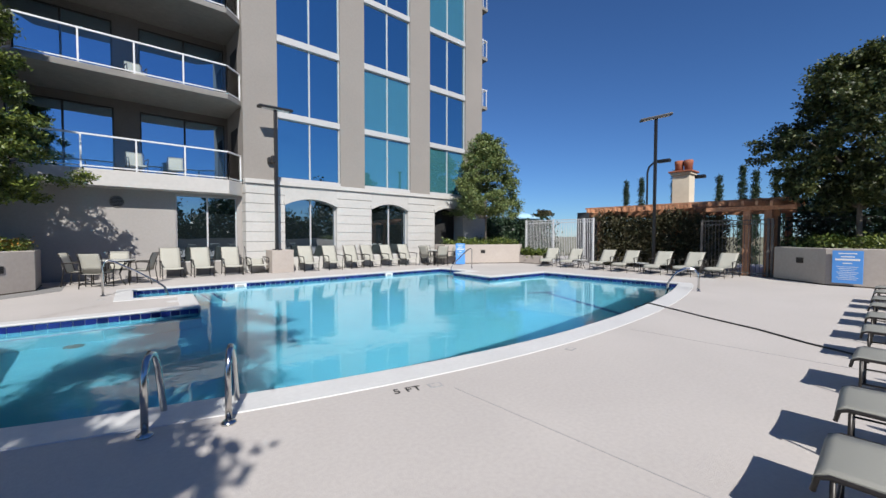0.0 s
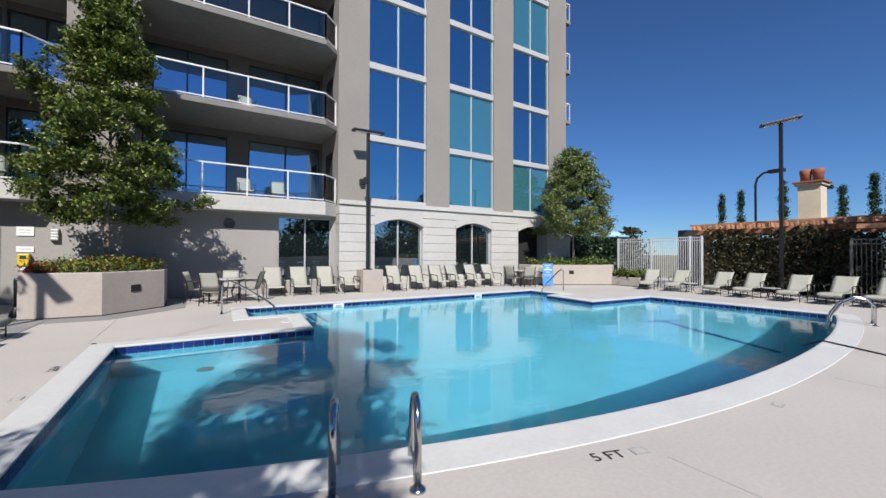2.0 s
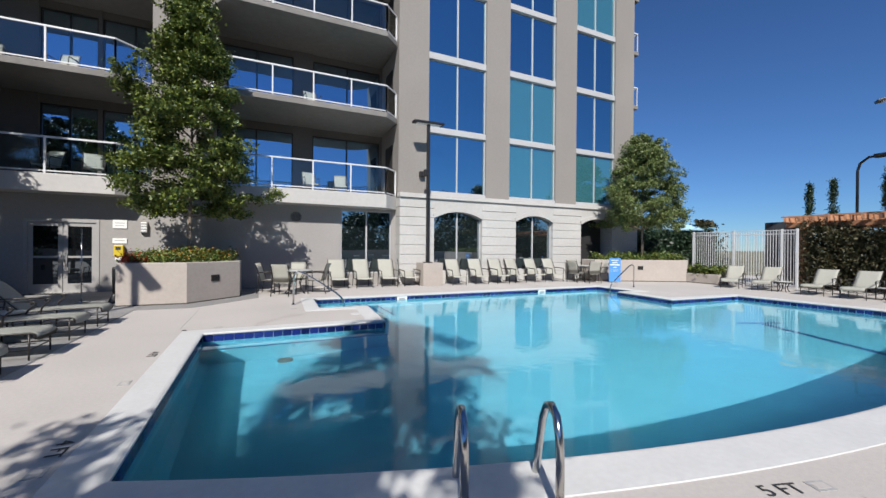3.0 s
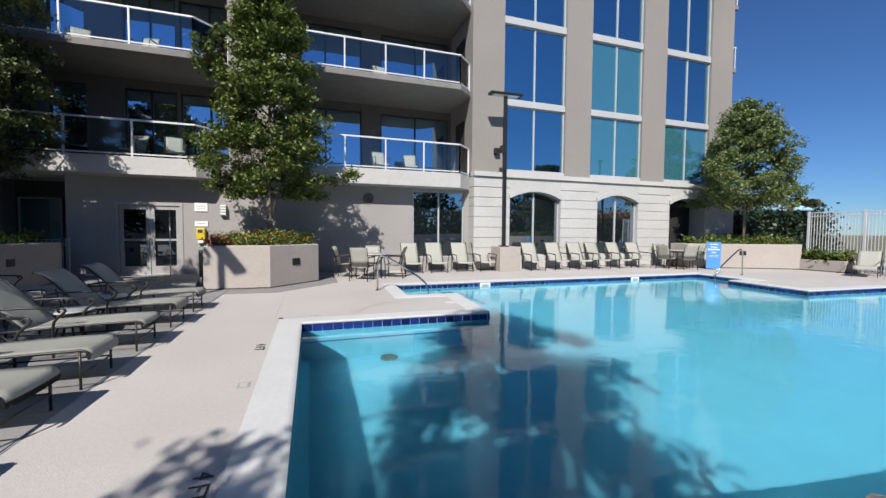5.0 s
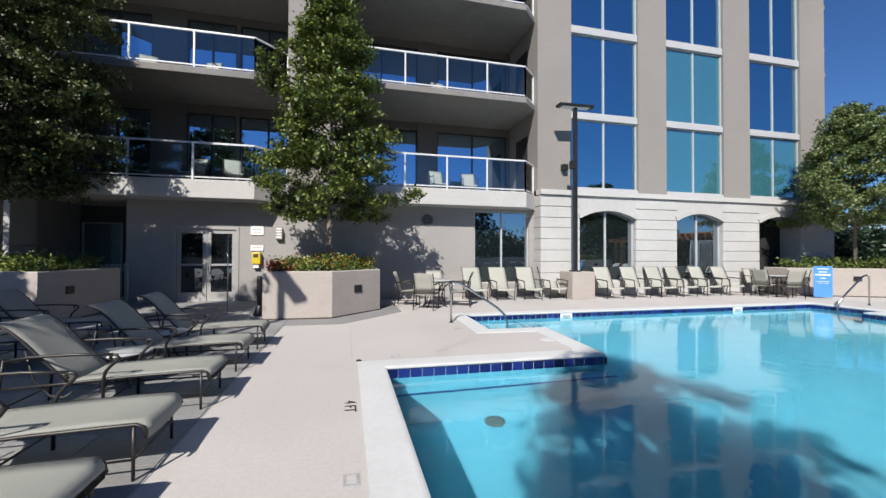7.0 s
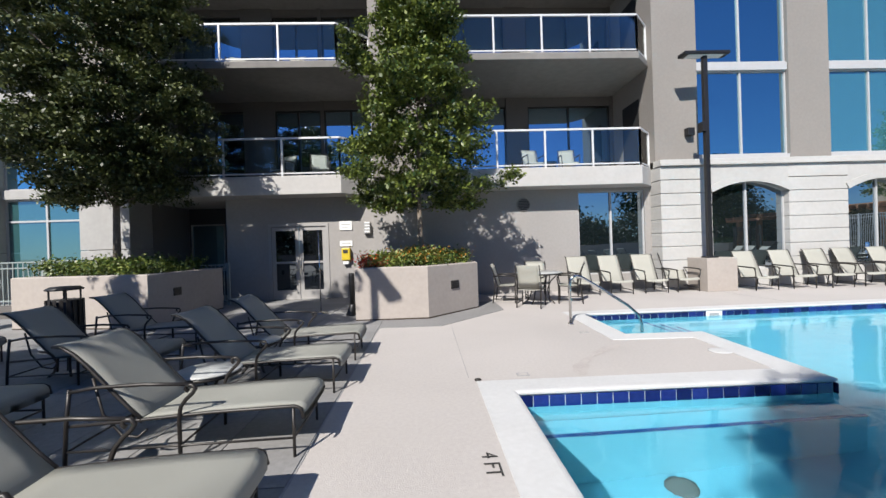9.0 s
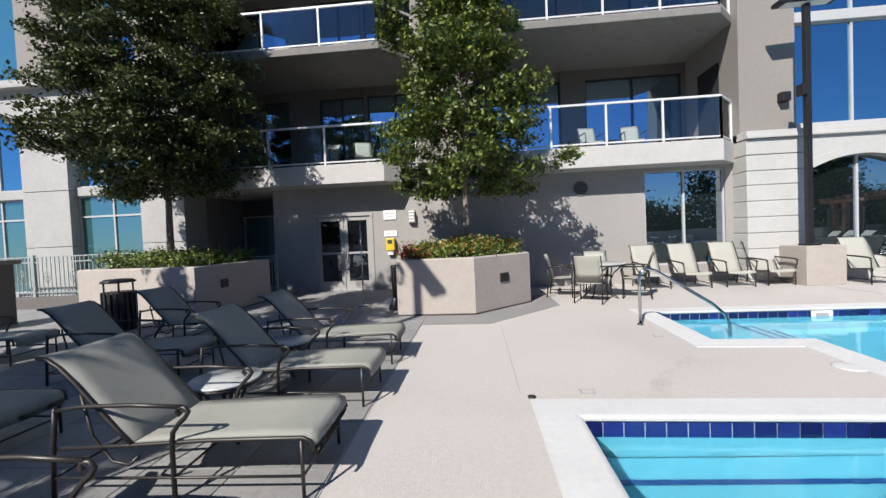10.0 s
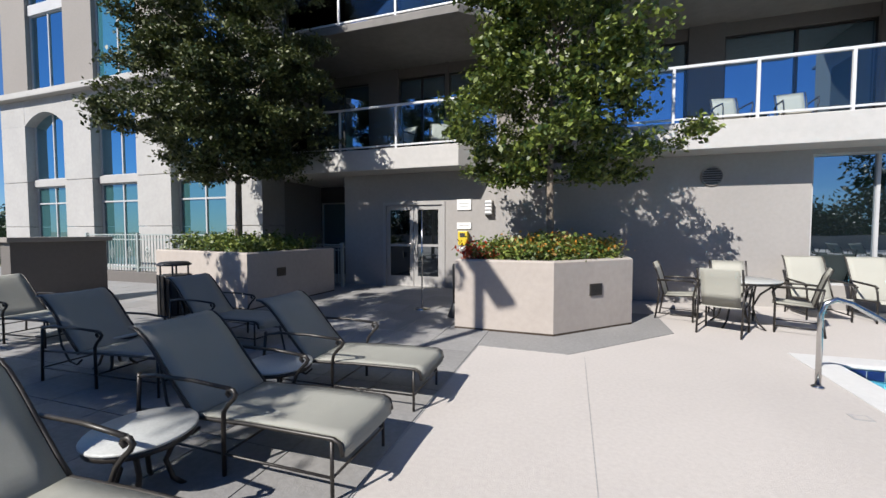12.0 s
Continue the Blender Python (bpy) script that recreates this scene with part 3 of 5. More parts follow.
for z in FLOORS[1:]:
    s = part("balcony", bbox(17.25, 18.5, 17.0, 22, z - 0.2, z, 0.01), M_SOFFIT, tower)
    bm = bmesh.new()
    for y in (17.02, 18.2, 19.4):
        box(bm, 18.42, 18.46, y, y + 0.04, z, z + 1.0)
    for x in (17.4, 17.8, 18.1):
        box(bm, x, x + 0.03, 17.02, 17.05, z, z + 1.0)
    box(bm, 17.25, 18.48, 17.01, 17.06, z + 0.98, z + 1.04)
    box(bm, 18.42, 18.48, 17.06, 21.9, z + 0.98, z + 1.04)
    part("rail", bm, M_WHITE, s, "white metal rail")

# the balcony block between the tower and the west wing
block = thing("balcony_block", "recessed apartment block with stacked glass-railed balconies", "building")
for x0, x1, z0, z1 in ((-4.0, 1.86, 0, 2.94), (1.86, 3.82, 2.86, 2.94), (3.82, 4.0, 0, 2.94), (1.86, 3.82, 0, 0.45)):
    part("ground_wall", bbox(x0, x1, 16.5, 17.0, z0, z1), M_WALL, block, "pale stucco ground floor wall")
window(block, 1.86, 3.82, 16.6, 0.45, 2.86, M_GLASS_C, 1)
for x0, x1, z0, z1 in ((-8.25, -7.08, 0, 2.94), (-7.08, -5.36, 2.2, 2.94), (-5.36, -4.0, 0, 2.94)):
    part("door_wall", bbox(x0, x1, 16.9, 17.3, z0, z1), M_WALL, block, "stucco wall round the entrance")
# The recess's shade is put into the dark colour of its back and side.
part("recess_back", bbox(-10.6, -8.25, 19.0, 19.2, 0, 2.94), M_SHED, block, "back of an open recess, coloured dark for its shade")
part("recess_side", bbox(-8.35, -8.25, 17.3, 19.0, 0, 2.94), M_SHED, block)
window(block, -10.4, -9.3, 18.95, 0.9, 2.4, M_GLASS_A, 0)
bm = bmesh.new()
for x0, x1 in ((-4.0, -2.4),):
    box(bm, x0, x1, 16.62, 20, 3.45, TOP)
part("pier", bm, M_STUCCO, block, "beige stucco pier between balconies")
bm = bmesh.new()
box(bm, -10.5, 4.0, 20.2, 24, 2.9, TOP)
part("core_wall", bm, M_STUCCO, block)
R_PLAN = [(4.0, 16.42), (4.0, 20.2), (-2.4, 20.2), (-2.4, 16.6), (-1.9, 15.85), (3.42, 15.85)]
R_RAIL = [(-2.36, 16.58), (-1.87, 15.9), (3.4, 15.9), (3.96, 16.46)]
L_PLAN = [(-4.0, 17.0), (-4.0, 20.2), (-10.5, 20.2), (-10.5, 17.2), (-9.5, 16.15), (-4.8, 16.15)]
L_RAIL = [(-10.45, 17.2), (-9.48, 16.2), (-4.82, 16.2), (-4.05, 16.98)]
for k, z in enumerate(FLOORS):
    thick = 0.51 if k == 0 else 0.19
    balcony(block, R_PLAN, z, thick, 1.34, R_RAIL)
    balcony(block, L_PLAN, z, thick, 1.34, L_RAIL)
    top = (FLOORS[k + 1] if k + 1 < len(FLOORS) else TOP) - 0.19
    for x0, x1, sp in ((-2.4, 0.3, 1), (1.05, 3.9, 1), (-10.3, -8.4, 1), (-7.4, -5.9, 1), (-5.8, -4.0, 1)):
        window(block, x0, x1, 18.7, z + 0.06, z + 2.62, M_GLASS_D, sp, frame_mat=M_BRONZE, f=0.06)
    # Back walls and heads are coloured darker to deepen the balcony shade.
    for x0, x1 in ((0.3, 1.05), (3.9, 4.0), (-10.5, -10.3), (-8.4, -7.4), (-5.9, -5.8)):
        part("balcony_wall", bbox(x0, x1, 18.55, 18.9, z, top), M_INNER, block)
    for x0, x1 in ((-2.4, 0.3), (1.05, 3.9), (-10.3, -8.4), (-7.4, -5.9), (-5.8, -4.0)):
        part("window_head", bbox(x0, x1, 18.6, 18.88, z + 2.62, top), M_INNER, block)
    # Thin dark sheet on the wall for the darkness of an opening.
    part("side_arch", bbox(3.98, 3.995, 16.95, 17.9, z + 0.05, z + 2.2), M_DARK, block, "dark panel standing for an unlit side opening")

# the west wing
wing = thing("west_wing", "white stone and beige stucco wing with tall arched windows", "building")
LB = [(-13.95, -11.8), (-17.5, -15.4), (-21.0, -18.9)]
LP = [(-11.8, -10.5), (-15.4, -13.95), (-18.9, -17.5), (-22.4, -21.0)]
for x0, x1 in LP:
    for z0, z1 in ((-2.2, 1.6), (1.615, 3.2), (3.215, 5.2)):
        part("stone_pier", bbox(x0, x1, 16.3, 17.2, z0, z1, 0.012), M_STONE_W, wing, "white stone pier")
    part("pier_head", bbox(x0, x1, 16.3, 17.2, 5.2, 6.1), M_STONE_W, wing)
    part("pier", bbox(x0 - 0.02, x1 + 0.02, 16.42, 17.2, 6.3, TOP), M_STUCCO, wing, "beige stucco pier")
for k, (x0, x1) in enumerate(LB):
    bm = bmesh.new()
    arch_piece(bm, x0, x1, 5.2, 0.42, 6.1, 16.305, 17.1)
    part("arch_head", bm, M_STONE_W, wing, "white segmental arch")
    part("spandrel", bbox(x0, x1, 16.48, 17.0, 3.05, 3.3, 0.01), M_STONE_W, wing)
    window(wing, x0, x1, 16.62, 3.3, 5.65, [M_GLASS_A, M_GLASS_A], 1)
    window(wing, x0, x1, 16.62, 0.3, 3.05, M_GLASS_F, 1, bar=2.45)
    part("sill", bbox(x0, x1, 16.32, 17.0, -2.2, 0.3), M_STONE_W, wing)
    for r, (z0, z1) in enumerate([(6.45, 9.14)] + [(9.5 + 3.05 * j, 12.19 + 3.05 * j) for j in range(4)]):
        window(wing, x0 + 0.02, x1 - 0.02, 16.6, z0, z1, M_GLASS_B if (k + r) % 3 == 1 else M_GLASS_A, 1)
        part("spandrel", bbox(x0 + 0.02, x1 - 0.02, 16.5, 16.9, z1, z1 + 0.36, 0.008), M_TRIM, wing, "white spandrel panel")
part("cornice", bbox(-22.7, -10.4, 16.05, 16.6, 6.1, 6.22, 0.02), M_STONE_W, wing, "white stone cornice")
part("cornice_top", bbox(-22.6, -10.45, 16.15, 16.6, 6.22, 6.36, 0.02), M_STONE_W, wing)
bm = bmesh.new()
box(bm, -22.4, -10.5, 17.2, 30, -2.2, TOP)
part("core_wall", bm, M_STUCCO, wing)

# entrance doors
door = thing("door_1", "grey double entrance doors with glass panes", "door", kind="structure")
bm = bmesh.new()
for x0, x1 in ((-7.08, -7.0), (-5.44, -5.36)):
    box(bm, x0, x1, 16.88, 17.1, 0, 2.2)
box(bm, -7.0, -5.44, 16.88, 17.1, 2.12, 2.2)
part("door_frame", bm, M_DOOR, door)
for x0, x1, hx in ((-6.99, -6.23, -6.29), (-6.21, -5.45, -6.15)):
    bm = bmesh.new()
    box(bm, x0, x0 + 0.1, 16.92, 16.97, 0.01, 2.11)
    box(bm, x1 - 0.1, x1, 16.92, 16.97, 0.01, 2.11)
    for z0, z1 in ((0.01, 0.28), (1.05, 1.11), (2.0, 2.11)):
        box(bm, x0 + 0.1, x1 - 0.1, 16.92, 16.97, z0, z1)
    leaf = part("door_leaf", bm, M_DOOR, door)
    for z0, z1 in ((0.28, 1.05), (1.11, 2.0)):
        part("pane", bbox(x0 + 0.1, x1 - 0.1, 16.94, 16.955, z0, z1), M_GLASS_E, leaf)
    bm = bmesh.new()
    tube(bm, [(hx, 16.92, 0.85), (hx, 16.86, 0.85), (hx, 16.86, 1.2), (hx, 16.92, 1.2)], 0.012)
    part("door_handle", bm, M_STEEL, leaf, "steel pull handle")
part("threshold", bbox(-7.05, -5.38, 16.8, 16.92, 0, 0.02), M_STEEL, door)


# ---- planters ----
def planter(label, plan, h, wall=0.18, soil=0.1):
    t = thing("planter", label, "planter", "stucco planters")
    inner = offset(plan, -wall)
    bm = bmesh.new()
    ring(bm, [[(x, y, z) for x, y in offset(plan, o)] for o, z in ((0, 0), (0, h - 0.02), (-0.02, h), (-wall + 0.02, h), (-wall, h - 0.02), (-wall, h - soil - 0.05))])
    part("planter_wall", bm, M_PLANTER, t)
    bm = bmesh.new()
    bm.faces.new([bm.verts.new((x, y, h - soil)) for x, y in inner])
    part("soil", bm, M_SOIL, t)
    bm = bmesh.new()
    ring(bm, [[(x, y, z) for x, y in offset(plan, o)] for o, z in ((0.004, 0.0), (0.004, 0.035), (-0.01, 0.035))])
    part("base_joint", bm, M_SOIL, t, "dark joint at the foot")
    return t


def drain_box(parent, x, y, z, ang):
    bm = bbox(-0.12, 0.12, -0.012, 0.02, -0.085, 0.085, 0.006)
    o = part("drain_cover", bm, M_BRONZE, parent, "dark metal drain cover")
    o.matrix_local = pose(x, y, z, 0, 0, ang)
    for k in range(4):
        s = part("slat", bbox(-0.1, 0.1, -0.018, -0.01, -0.06 + 0.035 * k, -0.045 + 0.035 * k), M_BLACK, o)
    return o


P1 = [(-3.95, 13.02), (-2.54, 12.98), (-1.42, 14.12), (-1.43, 15.6), (-2.2, 16.3), (-3.95, 16.3)]
pl1 = planter("beige stucco planter with flowering shrubs by the entrance", P1, 1.03)
drain_box(pl1, -1.975, 13.545, 0.6, 45.5)
P2 = [(-10.88, 13.6), (-7.85, 13.05), (-7.75, 15.6), (-10.88, 15.6)]
pl2 = planter("beige stucco planter with low green shrubs", P2, 1.05)
drain_box(pl2, -7.815, 13.88, 0.64, 88)
P3 = [(13.0, 15.4), (12.95, 14.75), (16.6, 12.85), (17.2, 13.2), (17.2, 15.6), (13.0, 15.6)]
pl3 = planter("long beige planter with a pale tree", P3, 0.98)
drain_box(pl3, 14.75, 13.81, 0.62, -27.5)
P4 = [(16.55, 11.5), (17.3, 11.5), (17.3, 12.9), (16.55, 12.9)]
pl4 = planter("low beige planter with grasses", P4, 0.42, 0.1)
P5 = [(15.6, -4.0), (22.5, -4.0), (22.5, 2.5), (17.0, 2.5), (15.75, 1.15)]
pl5 = planter("large grey-beige planter wall with a shade tree", P5, 1.08)
drain_box(pl5, 16.32, 1.78, 0.68, 227)


def hull(plan, margin=0.2):
    inner = offset(plan, -margin)

    def inside(x, y):
        for i in range(len(inner)):
            (x0, y0), (x1, y1) = inner[i], inner[(i + 1) % len(inner)]
            if (x1 - x0) * (y - y0) - (y1 - y0) * (x - x0) < 0:
                return False
        return True
    return inside


shrubs("flowering_shrubs", "yellow-green flowering shrubs filling a planter", -3.9, -1.45, 13.0, 16, 0.98, 1.26, M_SHRUB, 900, 16, 0.035, hull(P1, 0.16))
shrubs("orange_blooms", "orange blooms among the shrubs", -3.4, -1.45, 13.0, 15, 1.12, 1.28, M_ORANGE, 230, 6, 0.028, hull(P1, 0.12))
shrubs("red_flowers", "red flowers at the corner of a planter", -3.85, -3.45, 13.12, 13.5, 1.0, 1.25, M_FLOWER, 34, 14, 0.032)
shrubs("low_shrubs", "low green shrubs filling a planter", -10.8, -7.8, 13.1, 15.5, 1.0, 1.26, M_SHRUB, 700, 14, 0.04, hull(P2, 0.2))
shrubs("low_shrubs", "low green shrubs along a planter", 12.9, 17.0, 12.9, 15.5, 0.92, 1.22, M_SHRUB, 700, 12, 0.05, hull(P3, 0.2))
shrubs("low_shrubs", "tufts of green in a low planter", 16.6, 17.25, 11.55, 12.85, 0.38, 0.72, M_LEAF, 120, 14, 0.06)
shrubs("low_shrubs", "green shrubs along the top of a planter wall", 15.6, 20, -3.8, 2.4, 1.02, 1.34, M_SHRUB, 900, 12, 0.05, hull(P5, 0.2))

tree("green ornamental pear tree in the entrance planter", (-2.65, 14.35), 0.95, 2.45, 8.4, 1.72, PEAR, M_LEAF, 500, 130, 0.046, (0.17, 0.17, 0.12), 0.07, 3)
tree("dense dark green tree in a planter", (-9.4, 14.4), 0.95, 2.75, 8.2, 1.92, OVAL, M_LEAF_D, 600, 190, 0.043, (0.2, 0.2, 0.12), 0.085, 5, -0.1)
tree("pale green rounded tree in the far planter", (15.45, 14.3), 0.9, 2.6, 6.75, 1.8, CONE, M_LEAF_P, 480, 110, 0.048, (0.18, 0.18, 0.13), 0.07, 8)
tree("green shade tree in the planter wall", (17.6, 0.55), 1.0, 2.5, 7.1, 2.0, OVAL, M_LEAF_D, 560, 120, 0.058, (0.2, 0.2, 0.14), 0.09, 11)
tree("tall green tree beside the terrace", (-3.3, -1.1), 0.0, 3.1, 9.3, 1.5, OVAL, M_LEAF, 250, 85, 0.075, (0.24, 0.24, 0.16), 0.13, 14)
tree("green tree shading the sun loungers", (-9.4, 3.4), 0.0, 2.8, 8.4, 1.9, OVAL, M_LEAF, 310, 80, 0.075, 0.2, 0.1, 17)
tree("green tree shading the sun loungers", (-9.2, 7.2), 0.0, 3.2, 9.0, 1.9, OVAL, M_LEAF, 260, 75, 0.075, 0.2, 0.1, 19)


# ---- loungers, chairs, tables ----
def sun_lounger(label):
    """A sling chaise: foot end at the origin, head towards -x, on the ground."""
    t = thing("sun_lounger", label, "sun lounger", "sun loungers")
    seat = [(0.0, 0.27), (0.0, 0.315), (-0.015, 0.345), (-0.05, 0.362), (-0.3, 0.362), (-0.6, 0.352), (-0.9, 0.34), (-1.04, 0.33)]
    bm = bmesh.new()
    sheet(bm, seat, -0.272, 0.272, 0.018, 0.008)
    part("seat_sling", bm, M_SLING, t)
    back = [(-1.045, 0.335), (-1.13, 0.42), (-1.25, 0.555), (-1.37, 0.695), (-1.45, 0.775), (-1.52, 0.822), (-1.58, 0.832)]
    bm = bmesh.new()
    sheet(bm, back, -0.272, 0.272, 0.018, 0.01)
    part("back_sling", bm, M_SLING, t)
    for s in (1, -1):
        y = 0.287 * s
        bm = bmesh.new()
        tube(bm, [(-0.005, y, 0.27), (-0.02, y, 0.335), (-0.06, y, 0.352), (-0.6, y, 0.342), (-1.06, y, 0.318), (-1.5, y, 0.30)], 0.012)
        part("side_rail", bm, M_BRONZE, t)
        bm = bmesh.new()
        tube(bm, [(x, y, z - 0.01) for x, z in back], 0.011)
        part("back_rail", bm, M_BRONZE, t)
        bm = bmesh.new()
        tube(bm, [(-0.07, y, 0.34), (-0.07, y, 0.0)], 0.011)
        part("front_leg", bm, M_BRONZE, t)
        bm = bmesh.new()
        tube(bm, [(-0.80, y * 1.04, 0.0), (-0.80, y * 1.04, 0.33), (-0.78, y * 1.08, 0.40), (-0.74, y * 1.1, 0.45), (-0.70, y * 1.1, 0.485), (-0.68, y * 1.1, 0.515), (-0.70, y * 1.1, 0.54), (-0.735, y * 1.1, 0.54), (-0.745, y * 1.1, 0.515), (-0.725, y * 1.1, 0.50)], 0.0135)
        part("arm_scroll", bm, M_BRONZE, t, "scrolled dark metal arm support")
        bm = bmesh.new()
        tube(bm, [(-0.72, y * 1.1, 0.545), (-1.0, y * 1.12, 0.56), (-1.3, y * 1.12, 0.555), (-1.46, y * 1.1, 0.53)], 0.0125)
        part("armrest", bm, M_BRONZE, t)
        bm = bmesh.new()
        tube(bm, [(-1.46, y * 1.1, 0.55), (-1.50, y * 1.06, 0.3), (-1.52, y * 1.05, 0.0)], 0.013)
        part("rear_leg", bm, M_BRONZE, t)
        bm = bmesh.new()
        tube(bm, [(-0.07, y, 0.14), (-0.8, y * 1.04, 0.14), (-1.51, y * 1.05, 0.14)], 0.008)
        part("stretcher", bm, M_BRONZE, t)
        bm = bmesh.new()
        tube(bm, [(-1.36, y * 0.9, 0.60), (-1.3, y * 0.92, 0.36), (-1.18, y * 0.95, 0.22), (-1.08, y * 0.95, 0.2), (-1.02, y * 0.95, 0.25)], 0.009)
        part("back_stay", bm, M_BRONZE, t)
    for x, z in ((-0.07, 0.14), (-0.8, 0.14), (-1.51, 0.14), (-0.07, 0.33), (-1.05, 0.305)):
        bm = bmesh.new()
        tube(bm, [(x, -0.29, z), (x, 0.29, z)], 0.008)
        part("cross_bar", bm, M_BRONZE, t)
    return t


def lounge_chair(label):
    """A low sling armchair, front at +x, on the ground."""
    t = thing("lounge_chair", label, "chair", "chairs along the building")
    bm = bmesh.new()
    sheet(bm, [(0.0, 0.33), (-0.03, 0.37), (-0.28, 0.345), (-0.55, 0.31)], -0.28, 0.28, 0.016, 0.015)
    part("seat_sling", bm, M_SLING2, t)
    back = [(-0.55, 0.315), (-0.64, 0.5), (-0.76, 0.76), (-0.86, 0.96), (-0.91, 1.0)]
    bm = bmesh.new()
    sheet(bm, back, -0.28, 0.28, 0.016, 0.0)
    part("back_sling", bm, M_SLING2, t)
    for s in (1, -1):
        y = 0.29 * s
        for name, pts, r in (("front_leg", [(-0.05, y, 0), (-0.05, y, 0.35), (-0.03, y * 1.08, 0.5), (-0.06, y * 1.1, 0.57)], 0.014), ("rear_leg", [(-0.74, y, 0), (-0.68, y, 0.35), (-0.7, y * 1.05, 0.6)], 0.014), ("armrest", [(-0.02, y * 1.1, 0.56), (-0.08, y * 1.1, 0.585), (-0.4, y * 1.12, 0.6), (-0.7, y * 1.05, 0.605)], 0.018), ("back_rail", [(x, y, z) for x, z in back], 0.013), ("side_rail", [(-0.02, y, 0.34), (-0.55, y, 0.305)], 0.013), ("stretcher", [(-0.05, y, 0.1), (-0.72, y, 0.1)], 0.009)):
            bm = bmesh.new()
            tube(bm, pts, r)
            part(name, bm, M_BRONZE, t)
    return t


def dining_chair(label):
    t = thing("dining_chair", label, "chair", "chairs round the tables")
    bm = bmesh.new()
    sheet(bm, [(0.0, 0.40), (-0.03, 0.435), (-0.22, 0.42), (-0.44, 0.40)], -0.24, 0.24, 0.016, 0.012)
    part("seat_sling", bm, M_SLING2, t)
    back = [(-0.44, 0.41), (-0.49, 0.6), (-0.55, 0.8), (-0.61, 0.93)]
    bm = bmesh.new()
    sheet(bm, back, -0.23, 0.23, 0.016)
    part("back_sling", bm, M_SLING2, t)
    for s in (1, -1):
        y = 0.26 * s
        for name, pts, r in (("front_leg", [(-0.03, y, 0), (-0.03, y, 0.42), (0.0, y * 1.06, 0.58), (-0.04, y * 1.08, 0.65)], 0.014), ("rear_leg", [(-0.56, y, 0), (-0.5, y, 0.42), (-0.53, y * 1.04, 0.64)], 0.014), ("armrest", [(-0.02, y * 1.08, 0.65), (-0.3, y * 1.1, 0.66), (-0.54, y * 1.04, 0.645)], 0.017), ("back_rail", [(x, y, z) for x, z in back], 0.013), ("side_rail", [(-0.02, y, 0.41), (-0.45, y, 0.39)], 0.012), ("stretcher", [(-0.03, y, 0.1), (-0.55, y, 0.1)], 0.009)):
            bm = bmesh.new()
            tube(bm, pts, r)
            part(name, bm, M_BRONZE, t)
    return t


def round_table(name, label, r, h, group=""):
    t = thing(name, label, "table", group)
    bm = bmesh.new()
    lathe(bm, [(r - 0.03, h - 0.022), (r - 0.004, h - 0.018), (r, h - 0.008), (r - 0.006, h), (0.01, h + 0.002)], seg=36)
    part("tabletop", bm, M_TABLE, t)
    bm = bmesh.new()
    lathe(bm, [(r - 0.02, h - 0.05), (r - 0.012, h - 0.05), (r - 0.012, h - 0.022), (r - 0.02, h - 0.022)], seg=30)
    part("apron", bm, M_BRONZE, t)
    for k in range(4):
        a = math.pi / 4 + k * math.pi / 2
        c, s = math.cos(a), math.sin(a)
        bm = bmesh.new()
        tube(bm, [(c * (r - 0.05), s * (r - 0.05), h - 0.03), (c * r * 0.55, s * r * 0.55, h * 0.72), (c * r * 0.38, s * r * 0.38, h * 0.45), (c * r * 0.5, s * r * 0.5, h * 0.15), (c * r * 0.72, s * r * 0.72, 0.0)], 0.014)
        part("leg", bm, M_BRONZE, t, "curved dark metal leg")
    return t


first = sun_lounger("sage grey sling sun lounger with dark bronze frame, back raised")
first.matrix_basis = pose(-3.42, 8.34, 0, 0, 0, 1)
for x, y, a in ((-3.42, 5.1, 0), (-3.42, 6.22, -1), (-3.42, 7.2, 1.5), (-3.42, 9.5, -0.5), (-3.42, 10.6, 1), (-5.6, 10.15, 2), (-5.72, 8.5, -1), (-5.85, 11.5, -2), (-8.35, 10.75, 3), (-8.3, 9.4, -2), (-5.6, 6.5, 1)):
    copy_thing(first, pose(x, y, 0, 0, 0, a))
for x, a in ((2.53, 90), (3.55, 91), (5.08, 89), (6.57, 90.5), (7.75, 90), (9.0, 89), (9.98, 91), (11.25, 90), (12.25, 90), (1.5, 90)):
    copy_thing(first, pose(x, 0.11, 0, 0, 0, a))
east = sun_lounger("cream sling sun lounger beside the hedge, back raised")
east.matrix_basis = pose(15.4, 10.45, 0, 0, 0, 200)
for o in east.children:
    if o.name.startswith(("seat_sling", "back_sling")):
        o.data = o.data.copy()
        o.data.materials[0] = M_SLING2
for x, y, a in ((15.5, 9.45, 192), (15.3, 7.95, 185), (15.2, 6.95, 183), (15.1, 5.7, 182), (15.2, 4.75, 178), (15.3, 3.8, 176)):
    copy_thing(east, pose(x, y, 0, 0, 0, a))

chair = lounge_chair("cream sling lounge chair with dark frame facing the pool")
chair.matrix_basis = pose(1.62, 15.3, 0, 0, 0, -90)
for x in (2.5, 3.42, 4.3, 6.15, 7.2, 8.2, 9.1, 10.1, 11.05):
    copy_thing(chair, pose(x, (15.3 if x < 5 else 15.02) + 0.02 * math.sin(x * 9), 0, 0, 0, -90 + 3 * math.sin(x * 5)))

